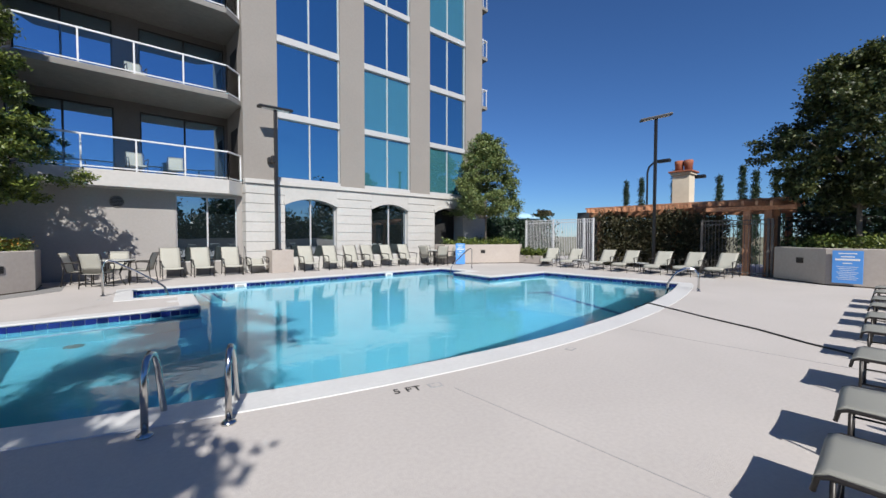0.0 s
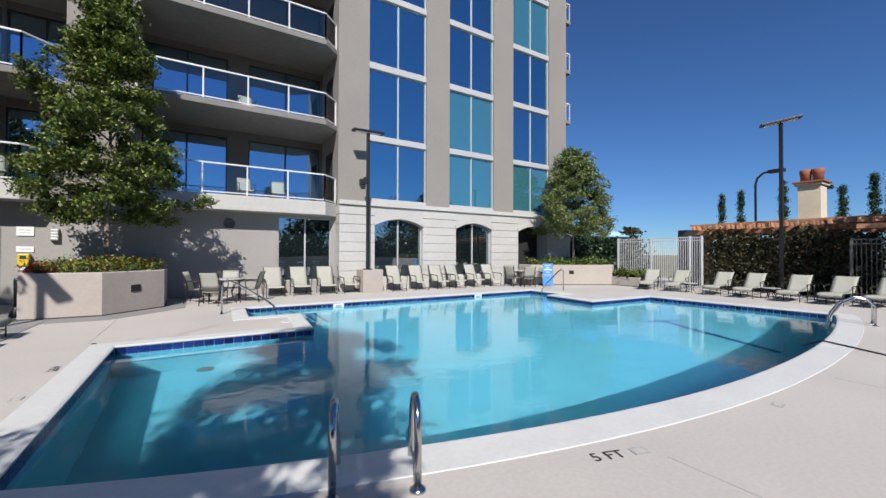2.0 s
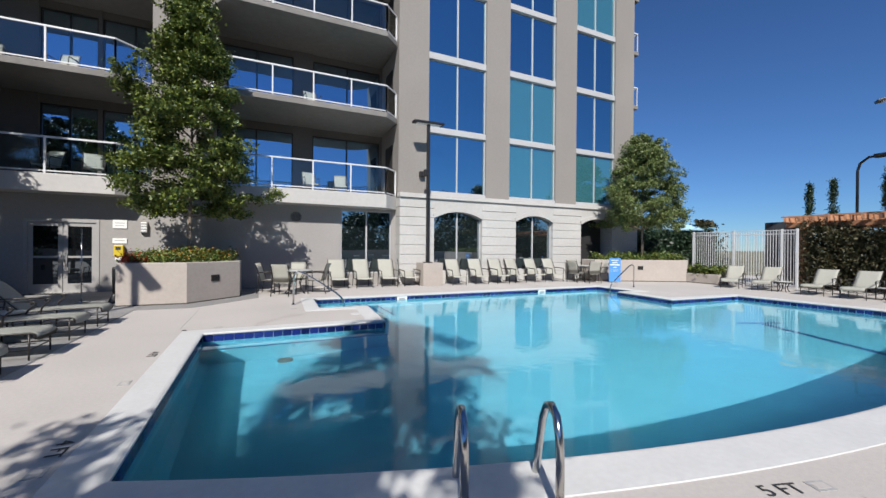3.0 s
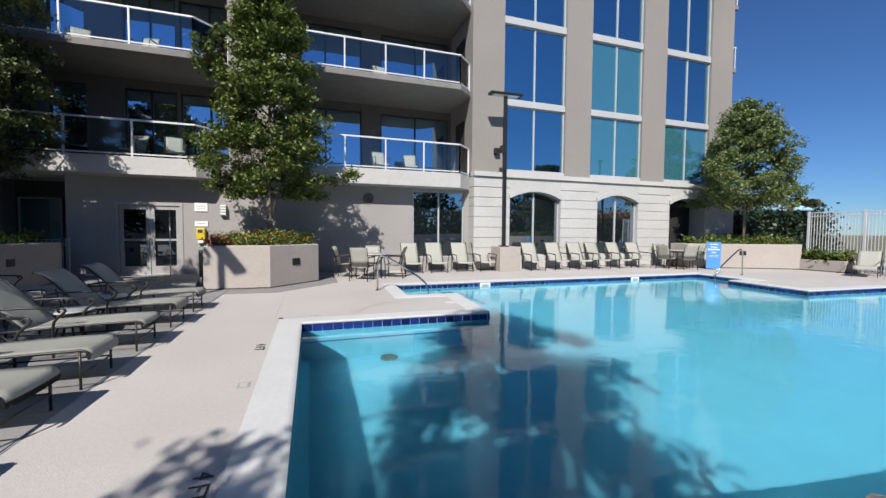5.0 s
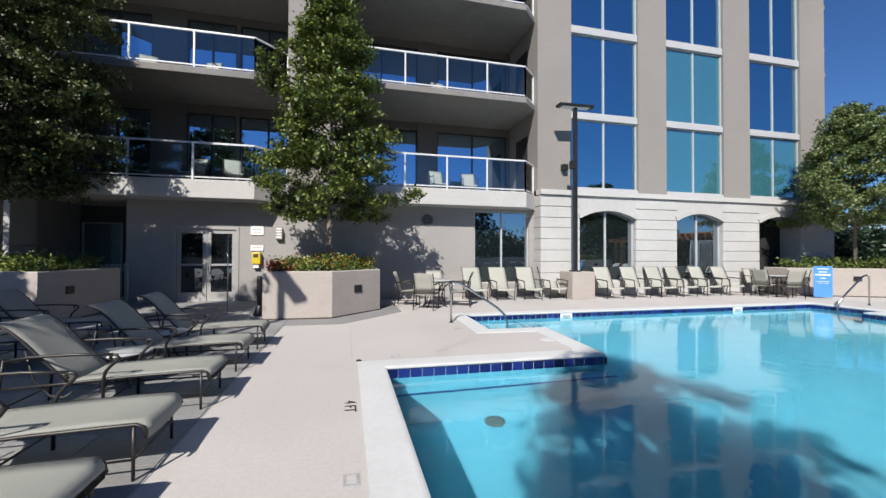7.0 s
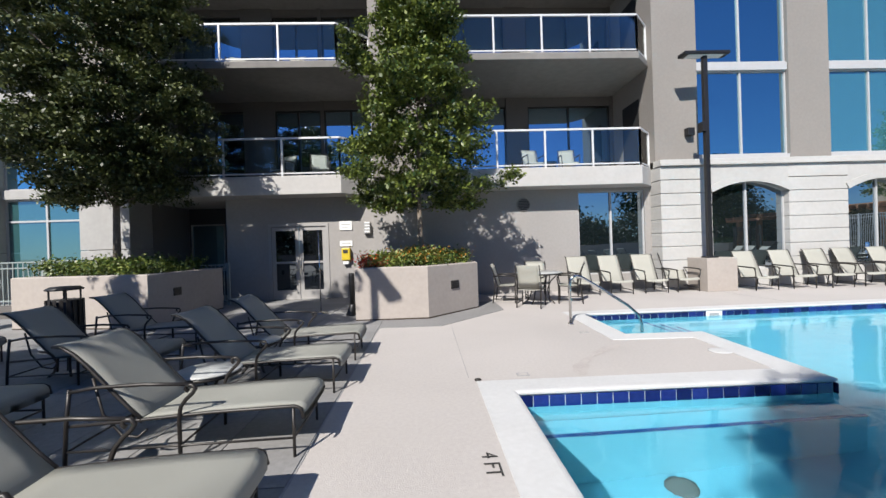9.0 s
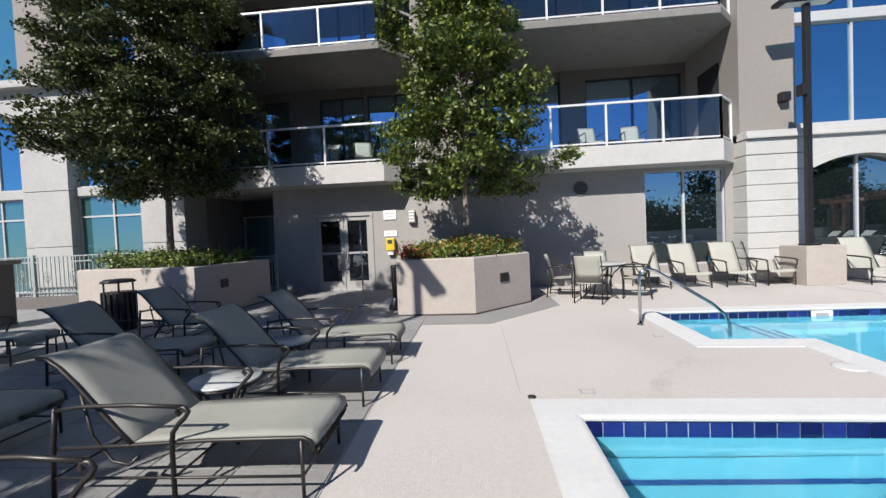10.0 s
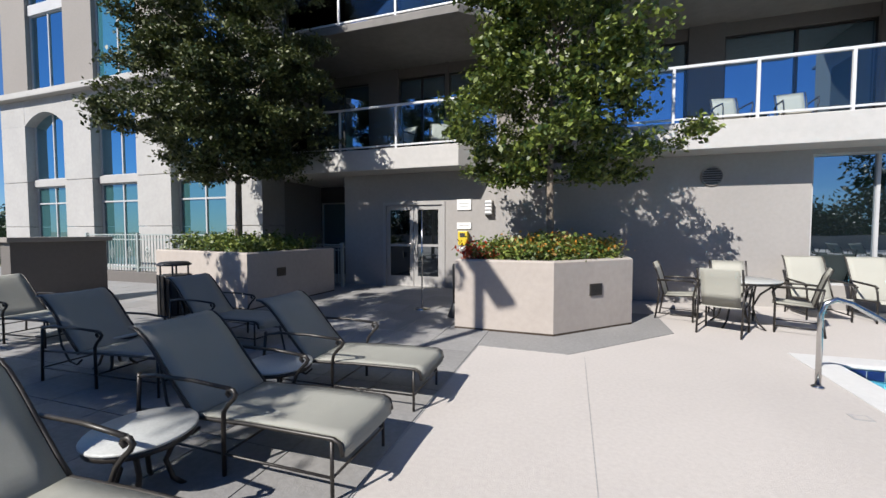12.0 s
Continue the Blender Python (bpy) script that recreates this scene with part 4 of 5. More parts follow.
table1 = round_table("round_table", "round pebbled table with dark curved legs", 0.53, 0.72, "patio tables")
table1.matrix_basis = pose(0.1, 14.55, 0)
dc = dining_chair("cream sling dining chair with dark metal frame")
dc.matrix_basis = pose(-0.12, 14.25, 0, 0, 0, 62)
for x, y, a in ((-0.38, 14.78, -18), (0.2, 14.98, 262), (0.52, 14.5, 158)):
    copy_thing(dc, pose(x, y, 0, 0, 0, a))
copy_thing(table1, pose(12.35, 14.75, 0))
for x, y, a in ((11.95, 14.65, 10), (12.2, 14.35, 70), (12.75, 14.6, 170), (12.4, 15.2, 260)):
    copy_thing(dc, pose(x, y, 0, 0, 0, a))

st = round_table("side_table", "small round side table between sun loungers", 0.265, 0.37, "side tables")
st.matrix_basis = pose(-4.52, 8.96, 0)
for x, y in ((-4.58, 10.08), (-4.6, 6.66), (-6.9, 10.3), (4.4, -0.9), (8.4, -0.9), (15.9, 8.95), (16.0, 6.4)):
    copy_thing(st, pose(x, y, 0))


# ---- pool hardware ----
def pool_ladder():
    t = thing("pool_ladder", "polished steel pool ladder with two curved rails", "ladder")
    for x, y in ((0.05, 3.32), (0.545, 3.155)):
        d = Vector((0.36, 0.93, 0)).normalized()
        p = Vector((x, y, 0))
        prof = [(0, 0), (0, 0.3), (0.01, 0.42), (0.06, 0.52), (0.14, 0.55), (0.22, 0.52), (0.29, 0.42), (0.36, 0.2), (0.42, 0.0), (0.46, -0.25), (0.46, -0.95)]
        bm = bmesh.new()
        tube(bm, [p + d * a + Vector((0, 0, z)) for a, z in prof], 0.024, 12)
        part("rail", bm, M_STEEL, t)
        bm = bmesh.new()
        lathe(bm, [(0.055, 0.0), (0.055, 0.012), (0.03, 0.03), (0.026, 0.03)], x, y, 18)
        part("escutcheon", bm, M_STEEL, t, "round steel cover plate")
    for z in (-0.35, -0.62):
        bm = bmesh.new()
        a, b = Vector((0.05, 3.32, z)) + d * 0.46, Vector((0.545, 3.155, z)) + d * 0.46
        tube(bm, [a, b], 0.03, square=True)
        part("tread", bm, M_STEEL, t)
    return t


pool_ladder()


def hand_rail(label, pts, feet):
    t = thing("pool_handrail", label, "handrail", "pool handrails")
    bm = bmesh.new()
    tube(bm, pts, 0.023, 12)
    part("rail", bm, M_STEEL, t)
    for x, y, z in feet:
        bm = bmesh.new()
        lathe(bm, [(0.05, z), (0.05, z + 0.012), (0.026, z + 0.028)], x, y, 18)
        part("escutcheon", bm, M_STEEL, t, "round steel cover plate")
    return t


hand_rail("steel handrail sloping down into the pool steps", [(-0.14, 11.95, 0), (-0.14, 11.95, 0.68), (-0.11, 11.95, 0.78), (-0.03, 11.95, 0.825), (0.08, 11.95, 0.79), (0.42, 11.95, 0.58), (0.87, 11.95, 0.28), (1.04, 11.95, 0.12), (1.1, 11.95, -0.05), (1.1, 11.95, -0.7)], [(-0.14, 11.95, 0)])
hand_rail("steel handrail sloping down into the pool steps", [(12.2, 12.1, 0), (12.2, 12.1, 0.8), (12.1, 12.1, 0.86), (11.95, 12.1, 0.82), (11.2, 12.05, 0.35), (10.92, 12.05, 0.1), (10.85, 12.05, -0.5)], [(12.2, 12.1, 0)])
hand_rail("polished steel grab rail curving over the pool edge", [(11.43, 3.14, 0), (11.43, 3.14, 0.42), (11.38, 3.24, 0.55), (11.28, 3.39, 0.58), (11.13, 3.59, 0.45), (11.03, 3.72, 0.2), (10.98, 3.79, -0.3)], [(11.43, 3.14, 0)])
hand_rail("polished steel grab rail curving over the pool edge", [(11.83, 3.26, 0), (11.83, 3.26, 0.42), (11.78, 3.36, 0.55), (11.68, 3.51, 0.58), (11.53, 3.71, 0.45), (11.43, 3.84, 0.2), (11.38, 3.91, -0.3)], [(11.83, 3.26, 0)])

bm = bmesh.new()
tube(bm, [(8.5, 3.5, -0.12), (8.42, 3.22, 0.03), (8.33, 3.04, 0.03), (8.08, 2.5, 0.012), (7.72, 1.94, 0.012), (7.32, 1.2, 0.012), (6.85, 0.6, 0.012), (6.45, -0.1, 0.012), (6.1, -1.2, 0.012)], 0.013)
solo("hose", bm, M_RUBBER, "thin black hose lying across the deck into the pool", "hose")


# ---- lamps ----
def light_pole(label, x, y, z0, top, ang, tip=-3):
    t = thing("light_pole", label, "light pole", "terrace light poles")
    part("pole", bbox(x - 0.055, x + 0.055, y - 0.055, y + 0.055, z0, top, 0.008), M_BLACK, t)
    part("base_plate", bbox(x - 0.14, x + 0.14, y - 0.14, y + 0.14, z0, z0 + 0.04, 0.008), M_BLACK, t)
    h = part("lamp_head", bbox(-0.63, 0.63, -0.15, 0.15, 0, 0.09, 0.02), M_BLACK, t, "flat black lamp head")
    h.matrix_local = pose(x, y, top, 0, tip, ang)
    l = part("lens", bbox(-0.5, 0.5, -0.11, 0.11, -0.008, 0.0), M_PAPER, h, "pale lens underneath")
    return t


pole1 = light_pole("black square light pole with flat head on a stone pedestal", 4.95, 15.45, 0.87, 6.2, 2, -1.5)
part("junction_box", bbox(4.79, 4.895, 15.35, 15.55, 4.2, 4.45, 0.01), M_BLACK, pole1, "black junction box")
solo("pedestal", bbox(4.69, 5.5, 15.2, 15.97, 0, 0.87, 0.012), M_PLANTER, "low beige stucco pedestal under a light pole", "pedestal")
light_pole("black square light pole with flat head behind the loungers", 18.0, 6.72, 0, 6.5, -56, -9.5)
light_pole("black square light pole with flat head among the loungers", -6.23, 7.55, 0, 6.2, -80)


def street_lamp(label, x, y, h, reach):
    t = thing("street_lamp", label, "street lamp", "street lamps")
    bm = bmesh.new()
    s = 1 if reach > 0 else -1
    tube(bm, [(x, y, -2.2), (x, y, h - 0.7), (x, y + 0.1 * s, h - 0.3), (x, y + 0.45 * s, h), (x, y + reach, h)], 0.07, 8)
    part("pole", bm, M_BLACK, t)
    bm = bbox(-0.2, 0.2, -0.42, 0.42, -0.1, 0.12, 0.06)
    o = part("lamp_head", bm, M_BLACK, t, "hooded lamp head")
    o.matrix_local = pose(x, y + reach + 0.2 * s, h)
    return t


street_lamp("dark curved street lamp beyond the terrace", 30, 11.75, 6.75, -0.9)
street_lamp("dark curved street lamp beyond the terrace", 30, 9.4, 5.4, -0.7)


# ---- east side: fence, hedge, pergola, chimney ----
def iron_fence(label, a, b, h, material, gap=0.11, ornament=False, z0=0.0):
    t = thing("fence", label, "fence", "iron fences")
    a, b = Vector((*a, 0)), Vector((*b, 0))
    d = b - a
    n = max(2, int(d.length / gap))
    for z in (z0 + 0.12, z0 + h - 0.14, z0 + h):
        bm = bmesh.new()
        tube(bm, [a + Vector((0, 0, z)), b + Vector((0, 0, z))], 0.022, square=True)
        part("rail", bm, material, t)
    me = as_mesh("picket", bbox(-0.009, 0.009, -0.009, 0.009, z0 + 0.02, z0 + h), material)
    mp = as_mesh("post", bbox(-0.035, 0.035, -0.035, 0.035, 0, z0 + h + 0.05), material)
    for k in range(n + 1):
        p = a + d * k / n
        post = k % 18 == 0 or k == n
        o = part("post" if post else "picket", mp if post else me, None, t)
        o.location = p
    if ornament:
        for k in range(3, n - 2, 6):
            p = a + d * k / n
            u = d.normalized()
            for q in (0.0, 0.06):
                bm = bmesh.new()
                zc = z0 + h * 0.5
                tube(bm, [p + Vector((0, 0, zc + 0.2 - q * 2)), p + u * (0.1 - q) + Vector((0, 0, zc)), p + Vector((0, 0, zc - 0.2 + q * 2)), p - u * (0.1 - q) + Vector((0, 0, zc)), p + Vector((0, 0, zc + 0.2 - q * 2))], 0.009, 5)
                part("ornament", bm, material, t, "diamond ornament")
    return t


iron_fence("tall white iron fence with pickets", (17.5, 13.15), (17.5, 9.25), 2.25, M_WHITE, 0.095)
iron_fence("dark iron fence under the pergola", (17.25, 4.7), (17.25, 2.6), 2.0, M_INNER)
iron_fence("dark iron fence behind the planter wall", (18.4, 2.6), (22.0, -4.0), 2.1, M_BRONZE, 0.13)
iron_fence("pale iron railing with diamond ornaments", (-16.2, 15.35), (-10.9, 15.35), 1.05, M_RAIL, 0.12, True, 0.3)
# The kerb's shade is put into its colour.
solo("fence_kerb", bbox(-16.2, -10.9, 15.2, 15.5, 0, 0.3, 0.01), M_INNER, "low stucco kerb under the railing, darkened for shade", "kerb", kind="structure")
iron_fence("grey iron railing beside the entrance", (-9.8, 16.2), (-7.9, 16.2), 1.1, M_RAIL, 0.11)
# Dark stucco stands for the pier's face turned from the sun.
solo("parapet_pier", bbox(-12.25, -11.95, 11.75, 13.3, 0, 1.24, 0.01), M_INNER, "stucco parapet pier darkened for its shaded face, with a cap", "wall", kind="structure")
solo("parapet_cap", bbox(-12.33, -11.87, 11.68, 13.38, 1.24, 1.33, 0.012), M_STUCCO, "grey cap on the parapet pier", "wall", kind="structure")

r_ = np.random.default_rng(4)
n_ = 1500
hp = np.column_stack((r_.uniform(18.3, 19.6, n_), r_.uniform(4.4, 9.5, n_), r_.uniform(0.15, 2.35, n_)))
hp[:, 2] += 0.15 * np.sin(hp[:, 1] * 2.3) * (hp[:, 2] > 1.6)
tagged(new("hedge", leaves("hedge", hp, 0.14, 34, 0.05, M_HEDGE)), "tall brown-green clipped hedge behind loungers", "hedge", kind="stuff")
hp = np.column_stack((r_.uniform(17.7, 24, n_), r_.uniform(15.2, 19.5, n_), r_.uniform(0.1, 2.5, n_)))
tagged(new("hedge", leaves("hedge", hp, 0.2, 14, 0.10, M_CYPRESS)), "dark hedge beyond the far planter", "hedge", kind="stuff")
hp = np.column_stack((r_.uniform(19.0, 24.5, n_), r_.uniform(-6, 2.4, n_), r_.uniform(0.8, 3.0, n_)))
tagged(new("hedge", leaves("hedge", hp, 0.2, 14, 0.10, M_CYPRESS)), "dark hedge behind the planter wall", "hedge", kind="stuff")

per = thing("pergola", "redwood pergola with closely spaced rafters", "pergola")
for x in (18.9, 21.6):
    for y in (2.75, 6.2, 9.6):
        part("post", bbox(x - 0.11, x + 0.11, y - 0.11, y + 0.11, 0, 2.4, 0.01), M_REDWOOD, per)
    part("beam", bbox(x - 0.07, x + 0.07, 2.2, 10.2, 2.4, 2.6, 0.01), M_REDWOOD, per)
for y in (2.75, 3.35):
    part("post", bbox(17.35, 17.57, y - 0.11, y + 0.11, 0, 2.35, 0.01), M_REDWOOD, per)
me = as_mesh("rafter", bbox(-0.045, 0.045, -1.9, 1.9, -0.09, 0.09, 0.008), M_REDWOOD)
for k in range(18):
    o = part("rafter", me, None, per)
    o.matrix_local = pose(20.1, 2.3 + 0.45 * k, 2.69, 0, 0, 90)
me = as_mesh("rafter_end", bbox(-0.05, 0.05, -0.9, 0.9, -0.08, 0.08, 0.008), M_REDWOOD)
for k in range(7):
    o = part("rafter", me, None, per)
    o.matrix_local = pose(17.7 + 0.05 * k, 2.35 + 0.3 * k, 2.55 + 0.02 * k, 0, 0, 75 - 8 * k)
part("beam", bbox(17.3, 17.5, 2.0, 4.6, 2.35, 2.5, 0.01), M_REDWOOD, per)
me = as_mesh("batten", bbox(-0.03, 0.03, -4.0, 4.0, -0.03, 0.03), M_REDWOOD)
for k in range(8):
    o = part("batten", me, None, per)
    o.matrix_local = pose(18.4 + 0.48 * k, 6.15, 2.81)

chim = thing("chimney", "cream stucco chimney with two terracotta pots", "chimney")
part("shaft", bbox(22.05, 22.85, 6.62, 7.4, 0, 4.55, 0.015), M_CREAM, chim)
part("cap", bbox(21.95, 22.95, 6.54, 7.48, 4.55, 4.66, 0.015), M_CREAM, chim)
part("cap_top", bbox(21.88, 23.02, 6.47, 7.55, 4.66, 4.74, 0.02), M_TERRA, chim)
part("shoulder", bbox(21.7, 23.2, 6.2, 7.8, 0, 3.0, 0.02), M_REDWOOD, chim, "brown chimney shoulder")
for y in (6.8, 7.22):
    bm = bmesh.new()
    lathe(bm, [(0.19, 4.74), (0.19, 5.05), (0.21, 5.08), (0.22, 5.28), (0.19, 5.3), (0.15, 5.3), (0.15, 5.1)], 22.45, y, 18)
    part("chimney_pot", bm, M_TERRA, chim, "terracotta chimney pot")

for k, (y, z) in enumerate(((19.9, 7.6), (18.25, 7.7), (14.9, 8.3), (11.0, 7.2), (9.15, 8.0), (8.2, 7.3), (6.75, 7.1), (5.95, 7.4))):
    c = thing("cypress", "slender dark green cypress in the distance", "tree", "distant cypresses")
    pts = crown_points(150, -1.5, z, 0.42, lambda u: max(0.04, (1 - u) ** 0.55 * min(1, 0.35 + 3 * u)), lump=0.06, inner=0.2, seed=60 + k) + np.array((45, y, 0))
    part("crown", leaves("crown", pts, 0.13, 50, 0.07, M_CYPRESS, 0.2), None, c)
    bm = bmesh.new()
    tube(bm, [(45, y, -2.3), (45, y, 2)], 0.12, 8, 0.05)
    part("trunk", bm, M_BARK, c)

umb = thing("parasol", "open pale blue parasol beyond the far planter", "parasol")
bm = bmesh.new()
tube(bm, [(21.2, 16.4, 0), (21.2, 16.4, 3.0)], 0.025)
part("pole", bm, M_WHITE, umb)
bm = bmesh.new()
lathe(bm, [(1.3, 2.52), (1.3, 2.66), (0.7, 2.88), (0.05, 3.02), (0.03, 3.0), (0.7, 2.85), (1.28, 2.64), (1.28, 2.52)], 21.2, 16.4, 8)
part("canopy", bm, M_AWNING, umb, "pale blue cloth canopy")

# a small palm beyond the far fence, and dark sheds and woods far off
palm = thing("palm", "small dark palm beyond the far fence", "tree")
bm = bmesh.new()
tube(bm, [(26, 18.0, -2.2), (26, 18.0, 2.9)], 0.14, 8, 0.1)
part("trunk", bm, M_BARK, palm)
pp = []
for k in range(40):
    a, e = k * 2.4, 0.2 + 1.1 * ((k * 0.37) % 1)
    for s in np.linspace(0.15, 1.0, 12):
        pp.append((26 + 1.1 * s * math.cos(a) * math.cos(e), 18.0 + 1.1 * s * math.sin(a) * math.cos(e), 2.9 + 1.1 * s * math.sin(e) - 0.5 * s * s))
part("crown", leaves("crown", np.array(pp), 0.04, 5, 0.09, M_HEDGE), None, palm)
solo("shed", bbox(19.6, 20.8, 10.3, 11.3, -2.2, 2.7), M_SHED, "dark slate shed beside the pergola", "shed")
hp = np.column_stack((r_.uniform(-70, -30, 1200), r_.uniform(30, 45, 1200), r_.uniform(-2, 3.4, 1200)))
tagged(new("far_woods", leaves("far_woods", hp, 0.5, 12, 0.28, M_CYPRESS)), "dark woods far beyond the west wing", "woods", kind="stuff")
solo("far_house", bbox(-46, -34, 30, 36, -2.2, 4.6), M_SHED, "low dark building far beyond the west wing", "building")
hp = np.column_stack((r_.uniform(-40, 45, 2600), r_.uniform(-26, -20, 2600), r_.uniform(-2, 7.5, 2600)))
hp[:, 2] *= 0.75 + 0.35 * np.sin(hp[:, 0] * 0.55) + 0.2 * np.sin(hp[:, 0] * 1.3 + 1)
tagged(new("tree_belt", leaves("tree_belt", hp, 0.55, 40, 0.24, M_CYPRESS)), "dark belt of trees south of the terrace", "woods", kind="stuff")
solo("south_wall", bbox(-25, 25, -15.9, -15.6, 0, 1.1, 0.01), M_PLANTER, "low beige parapet along the terrace", "wall", kind="structure")


# ---- signs and wall fittings ----
def board(name, label, w, h, rows, m, material=M_BLUE):
    t = thing(name, label, "sign")
    part("panel", bbox(-w / 2, w / 2, -0.012, 0.012, 0, h, 0.004), material, t)
    for k, (u, wid, th) in enumerate(rows):
        part("text_bar", bbox(-wid * w / 2, wid * w / 2, -0.016, -0.0125, h * u, min(h * u + th, h - 0.01)), M_PAPER if material is M_BLUE else M_PALEINK, t, "pale line of lettering")
    t.matrix_basis = m
    return t


ROWS_SIGN = [(0.9, 0.6, 0.03), (0.8, 0.45, 0.03), (0.7, 0.8, 0.05), (0.6, 0.3, 0.03)] + [(0.5 - 0.055 * k, 0.7 - 0.1 * (k % 3), 0.012) for k in range(8)]
board("rules_sign", "blue pool rules board with white lettering on a planter wall", 0.62, 0.92, ROWS_SIGN, pose(15.66, 0.7, 0.1, 0, 0, -95))
board("rules_sign", "blue board with white lettering standing by a planter", 0.46, 1.02, ROWS_SIGN[:6], pose(13.1, 13.78, 0.04, 0, 0, -52))
board("wall_notice", "white notice on the entrance wall", 0.36, 0.26, [(0.6, 0.7, 0.02), (0.3, 0.6, 0.015)], pose(-4.86, 16.884, 1.97), M_PAPER)
board("wall_notice", "small white notice above the phone", 0.36, 0.16, [(0.5, 0.7, 0.02)], pose(-4.86, 16.884, 1.5), M_PAPER)
ph = thing("emergency_phone", "yellow emergency phone case on the entrance wall", "phone")
part("case", bbox(-4.98, -4.74, 16.74, 16.9, 1.1, 1.45, 0.02), M_YELLOW, ph)
part("label_plate", bbox(-4.93, -4.8, 16.735, 16.739, 1.3, 1.4), M_INK, ph, "dark symbol plate")
part("lower_box", bbox(-4.95, -4.79, 16.78, 16.9, 0.98, 1.1, 0.01), M_PAPER, ph, "white lower box")
sc = thing("wall_lamp", "grey slatted wall lamp by the entrance", "lamp")
part("back_plate", bbox(-4.32, -4.14, 16.84, 16.9, 1.82, 2.2, 0.01), M_STUCCO, sc)
part("diffuser", bbox(-4.31, -4.15, 16.76, 16.84, 1.84, 2.18, 0.02), M_PAPER, sc, "pale diffuser")
for k in range(4):
    part("slat", bbox(-4.325, -4.135, 16.745, 16.835, 1.86 + 0.085 * k, 1.89 + 0.085 * k, 0.006), M_PALEINK, sc)
vent = thing("wall_vent", "round dark louvred wall vent", "vent")
bm = bmesh.new()
lathe(bm, [(0.2, 0.0), (0.2, 0.02), (0.18, 0.035), (0.17, 0.02), (0.02, 0.018)], seg=24)
o = part("vent_ring", bm, M_STUCCO, vent, "grey ring")
o.matrix_local = pose(0.27, 16.5, 2.52, 90)
for k in range(7):
    w = math.sqrt(max(0.001, 0.165 ** 2 - (0.045 * (k - 3)) ** 2))
    part("louvre", bbox(0.27 - w, 0.27 + w, 16.462, 16.478, 2.51 + 0.045 * (k - 3), 2.53 + 0.045 * (k - 3)), M_BRONZE, vent)
fl = thing("flood_light", "small dark flood light on the tower wall", "lamp")
part("housing", bbox(4.86, 5.06, 16.02, 16.2, 4.28, 4.5, 0.02), M_BLACK, fl)
stn = thing("sign_stand", "slim steel sign stand on a round base", "stand")
bm = bmesh.new()
lathe(bm, [(0.16, 0.0), (0.16, 0.015), (0.05, 0.04), (0.02, 0.05)], -4.93, 14.2, 22)
part("base", bm, M_STEEL, stn, "round steel base")
bm = bmesh.new()
tube(bm, [(-4.93, 14.2, 0.03), (-4.93, 14.2, 1.85)], 0.014)
part("pole", bm, M_STEEL, stn)
bo = thing("ash_bin", "slim black bin on a round foot", "bin")
bm = bmesh.new()
lathe(bm, [(0.14, 0.0), (0.14, 0.03), (0.07, 0.2), (0.06, 0.25)], -4.15, 13.75, 18)
part("foot", bm, M_BLACK, bo)
bm = bmesh.new()
lathe(bm, [(0.05, 0.25), (0.06, 0.85), (0.05, 0.9)], -4.15, 13.75, 18)
part("body", bm, M_BLACK, bo)
tb = thing("trash_bin", "dark slatted round trash bin with a raised lid", "trash bin")
cx, cy = -8.8, 12.42
bm = bmesh.new()
lathe(bm, [(0.2, 0.02), (0.22, 0.05), (0.22, 0.68), (0.2, 0.7)], cx, cy, 20)
part("liner", bm, M_BLACK, tb)
me = as_mesh("slat", bbox(-0.025, 0.025, -0.008, 0.008, 0.04, 0.7), M_BRONZE)
for k in range(18):
    a = 2 * math.pi * k / 18
    o = part("slat", me, None, tb)
    o.matrix_local = pose(cx + 0.245 * math.cos(a), cy + 0.245 * math.sin(a), 0, 0, 0, math.degrees(a) + 90)
bm = bmesh.new()
lathe(bm, [(0.1, 0.86), (0.25, 0.86), (0.26, 0.88), (0.2, 0.92), (0.05, 0.93)], cx, cy, 20)
part("lid", bm, M_BLACK, tb, "raised round lid")
for k in range(4):
    a = math.pi / 4 + k * math.pi / 2
    part("lid_post", bbox(cx + 0.2 * math.cos(a) - 0.01, cx + 0.2 * math.cos(a) + 0.01, cy + 0.2 * math.sin(a) - 0.01, cy + 0.2 * math.sin(a) + 0.01, 0.68, 0.87), M_BLACK, tb)

# chairs on the balconies
for x, y, z in ((0.9, 17.2, 3.45), (2.0, 17.3, 3.45), (0.9, 17.0, 6.55), (-5.6, 17.2, 3.45), (-6.5, 17.3, 6.55), (-8.0, 17.3, 6.55), (-6.9, 17.3, 3.45)):
    copy_thing(dc, pose(x, y, z, 0, 0, -90 + 20 * math.sin(x * 3)))


# ---- markings on the deck ----
def marking(text, size, m, label):
    cu = bpy.data.curves.new("depth_marking", "FONT")
    cu.body, cu.size, cu.extrude = text, size, 0.001
    cu.align_x = "LEFT"
    cu.materials.append(M_INK)
    ob = new("depth_marking", cu)
    ob.matrix_basis = m
    return tagged(ob, label, "marking")


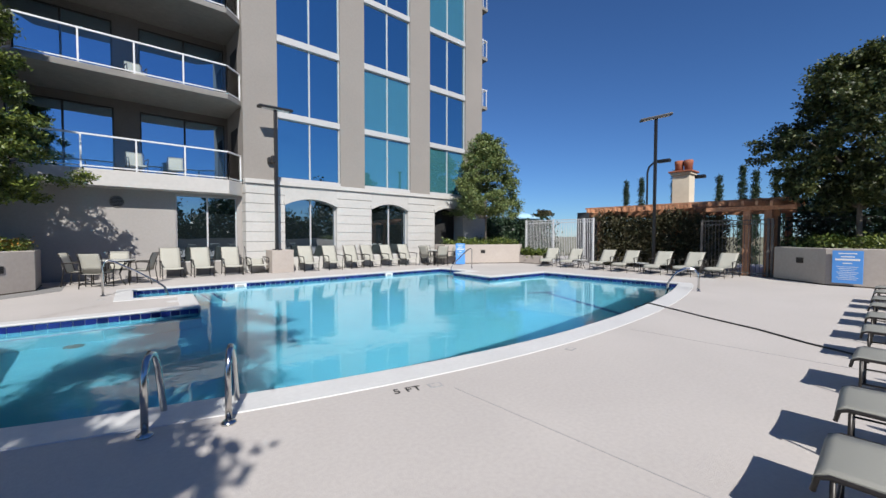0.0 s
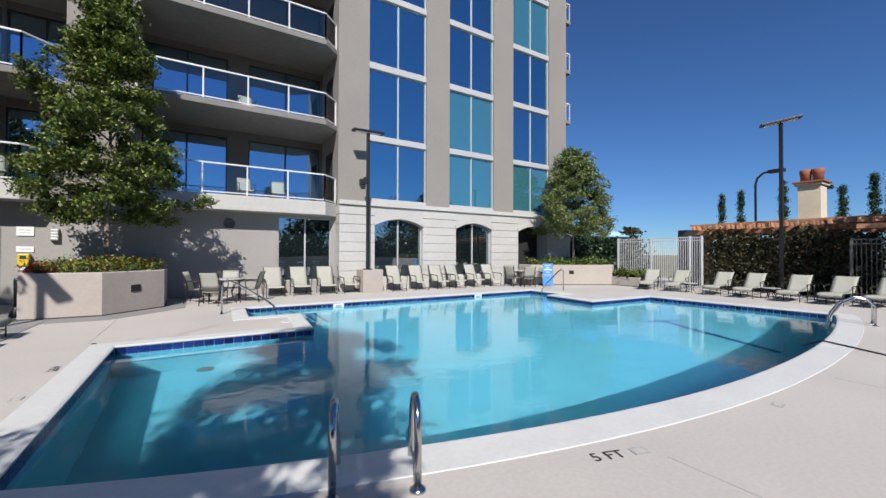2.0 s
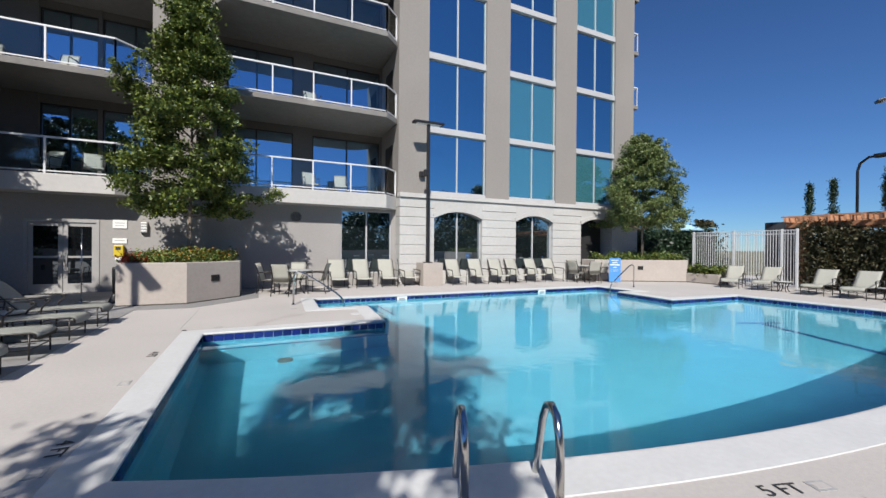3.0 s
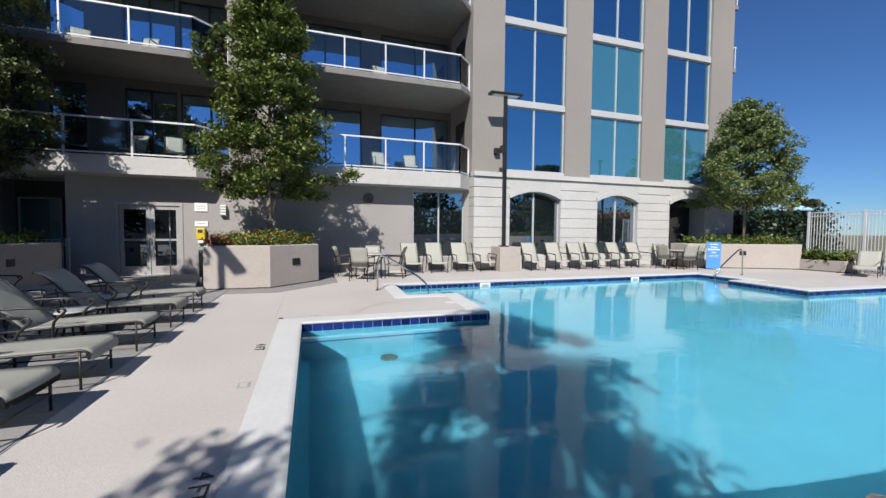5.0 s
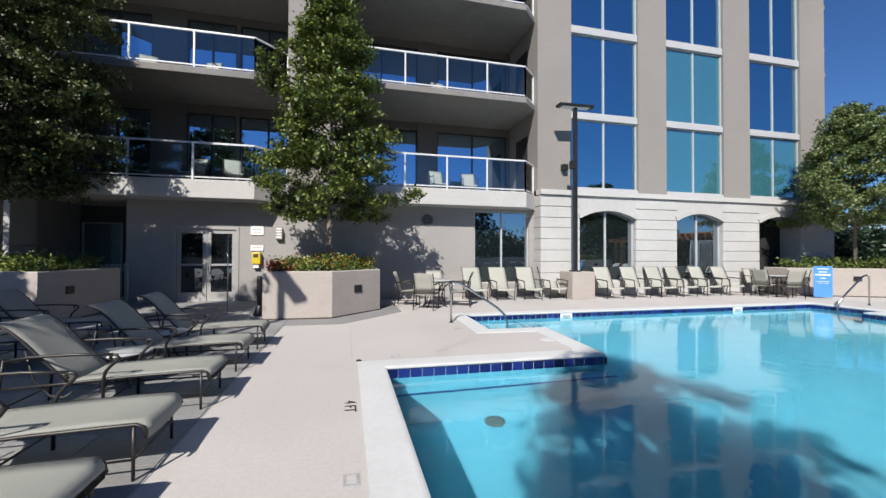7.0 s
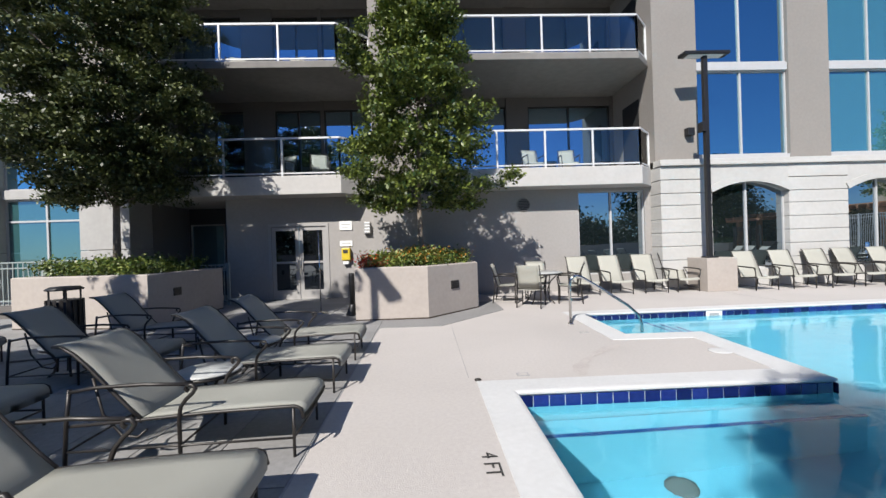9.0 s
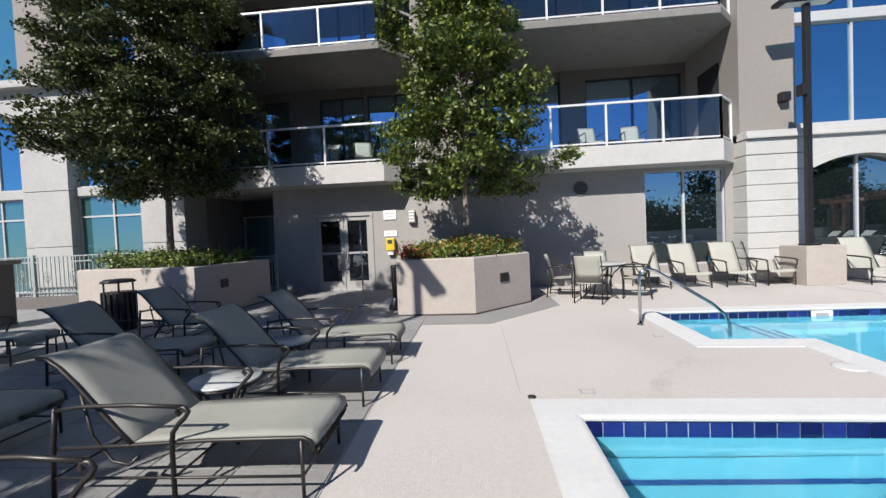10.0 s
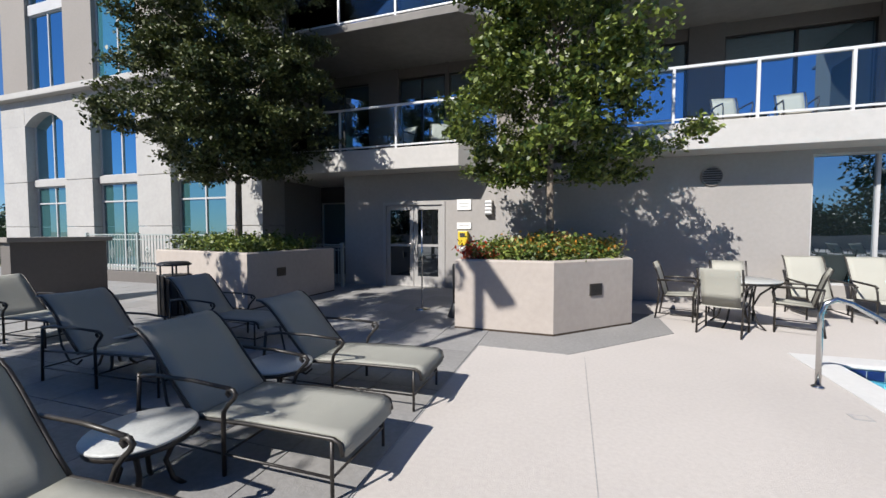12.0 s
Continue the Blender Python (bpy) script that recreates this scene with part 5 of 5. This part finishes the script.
marking("5 FT", 0.15, pose(1.79, 2.78, 0.006, 0, 0, -17), "black 5 FT depth marking painted on the deck")
for y in (7.98, 5.3):
    marking("4 FT", 0.15, pose(-2.24, y, 0.006, 0, 0, -90), "black 4 FT depth marking painted on the deck")
for x, y, a in ((2.13, 2.68, -17), (-2.24, 6.7, -90), (-2.24, 4.9, -90), (4.2, 2.46, 5), (-1.64, 9.46, 0), (-0.24, 11.26, 0)):
    t = thing("warning_mark", "faded grey no-diving tile mark on the deck", "marking")
    part("outline", bbox(0, 0.13, 0, 0.1, 0.0, 0.005), M_PALEINK, t)
    part("picture", bbox(0.02, 0.11, 0.02, 0.08, 0.005, 0.007), M_DECK, t)
    t.matrix_basis = pose(x, y, 0.0, 0, 0, a)
for x in (3.0, 8.3):
    t = thing("depth_plate", "white depth plate set in the pool's tile band", "marking")
    part("plate", bbox(x - 0.16, x + 0.16, 12.765, 12.783, -0.15, -0.035), M_PAPER, t)
    part("text_bar", bbox(x - 0.1, x + 0.1, 12.76, 12.764, -0.12, -0.07), M_PALEINK, t)


# ---- pieces: pool tiles and pavers ----
TILE = 0.152
me = as_mesh("tile", bbox(-TILE / 2 + 0.004, TILE / 2 - 0.004, -0.004, 0.004, -0.072, 0.072, 0.003), M_TILE)
closed = POOL + POOL[:1]
carry = TILE / 2
for (x0, y0), (x1, y1) in zip(closed, closed[1:]):
    a, b = Vector((x0, y0)), Vector((x1, y1))
    ln = (b - a).length
    ang = math.degrees(math.atan2(y1 - y0, x1 - x0))
    s = carry
    while s < ln:
        p = a.lerp(b, s / ln)
        o = part("tile", me, None, pool)
        o.matrix_local = pose(p.x, p.y, -0.108, 0, 0, ang)
        s += TILE
    carry = s - ln if ang != 0 else TILE / 2

paving = solo("paving_bed", bbox(-26, -3.42, 0.99, 16.9, -0.02, 0.004), M_PALEINK, "grey paver field beneath the loungers", "paving", kind="structure")
G = 0.61
me = as_mesh("paver", bbox(-G / 2 + 0.004, G / 2 - 0.004, -G / 2 + 0.004, G / 2 - 0.004, 0.0, 0.012, 0.003), M_PAVER)
rest = bmesh.new()
for i in range(34):
    for j in range(26):
        x, y = -3.43 - G * (i + 0.5), 1.0 + G * (j + 0.5)
        if i < 13 and 4 <= j:
            o = part("paver", me, None, paving)
            o.location = (x, y, 0)
        else:
            box(rest, x - G / 2 + 0.004, x + G / 2 - 0.004, y - G / 2 + 0.004, y + G / 2 - 0.004, 0.0, 0.012)
tagged(part("far_pavers", rest, M_PAVER, paving), kind="stuff")
bm = bmesh.new()
prism(bm, [(-3.42, 12.27), (-2.33, 12.24), (-0.93, 13.7), (-0.93, 15.0), (-1.42, 15.0), (-1.42, 14.12), (-2.54, 12.98), (-3.42, 13.02)], -0.02, 0.008)
solo("paving_band", bm, M_PAVER, "grey paving band round the entrance planter", "paving", kind="structure")


# ---- joints and stains on the deck ----
for x0, x1, y0, y1 in ((2.3, 2.306, -6.0, 2.55), (5.9, 5.906, -6.0, 2.5), (-6.0, 15.5, -2.4, -2.394), (5.0, 5.006, 13.2, 15.3), (9.0, 9.006, 13.2, 15.6), (13.4, 15.5, 6.2, 6.206), (-2.16, -2.154, 9.5, 12.2)):
    solo("deck_joint", bbox(x0, x1, y0, y1, 0.0, 0.003), M_PALEINK, "thin grey control joint in the deck", "joint", kind="structure")
M_STAIN = mat("dried water stain", (0.368, 0.338, 0.32), 0.85, grain=0.08, scale=30, stain=0.12, stain_scale=4, bump=0.25, bump_scale=90)
bm = bmesh.new()
prev = None
for k in range(25):
    u = k / 24
    cx, cy = -0.98 + 0.25 * u + 0.75 * u * u, 9.4 + 1.15 * u
    w = (0.055 + 0.022 * math.sin(9 * u) + 0.012 * math.sin(31 * u)) * min(1, 8 * u + 0.2, 8 * (1 - u) + 0.1)
    row = [bm.verts.new((cx - w, cy + w * 0.5, 0.004)), bm.verts.new((cx + w, cy - w * 0.5, 0.004))]
    if prev:
        bm.faces.new((prev[0], prev[1], row[1], row[0]))
    prev = row
solo("water_stain", bm, M_STAIN, "faint brown dried water stain on the deck", "stain", kind="structure")

cap = thing("deck_cap", "small dark round cap in the deck at the coping corner", "cap")
bm = bmesh.new()
lathe(bm, [(0.035, 0.0), (0.035, 0.012), (0.025, 0.016), (0.005, 0.016)], -2.07, 9.4, 14)
part("disc", bm, M_BRONZE, cap)
cover = thing("skimmer_cover", "white round skimmer cover flush in the deck", "cover")
bm = bmesh.new()
lathe(bm, [(0.13, 0.0), (0.13, 0.006), (0.11, 0.009), (0.01, 0.009)], 1.0, 10.03, 24)
part("lid", bm, M_COPING, cover)
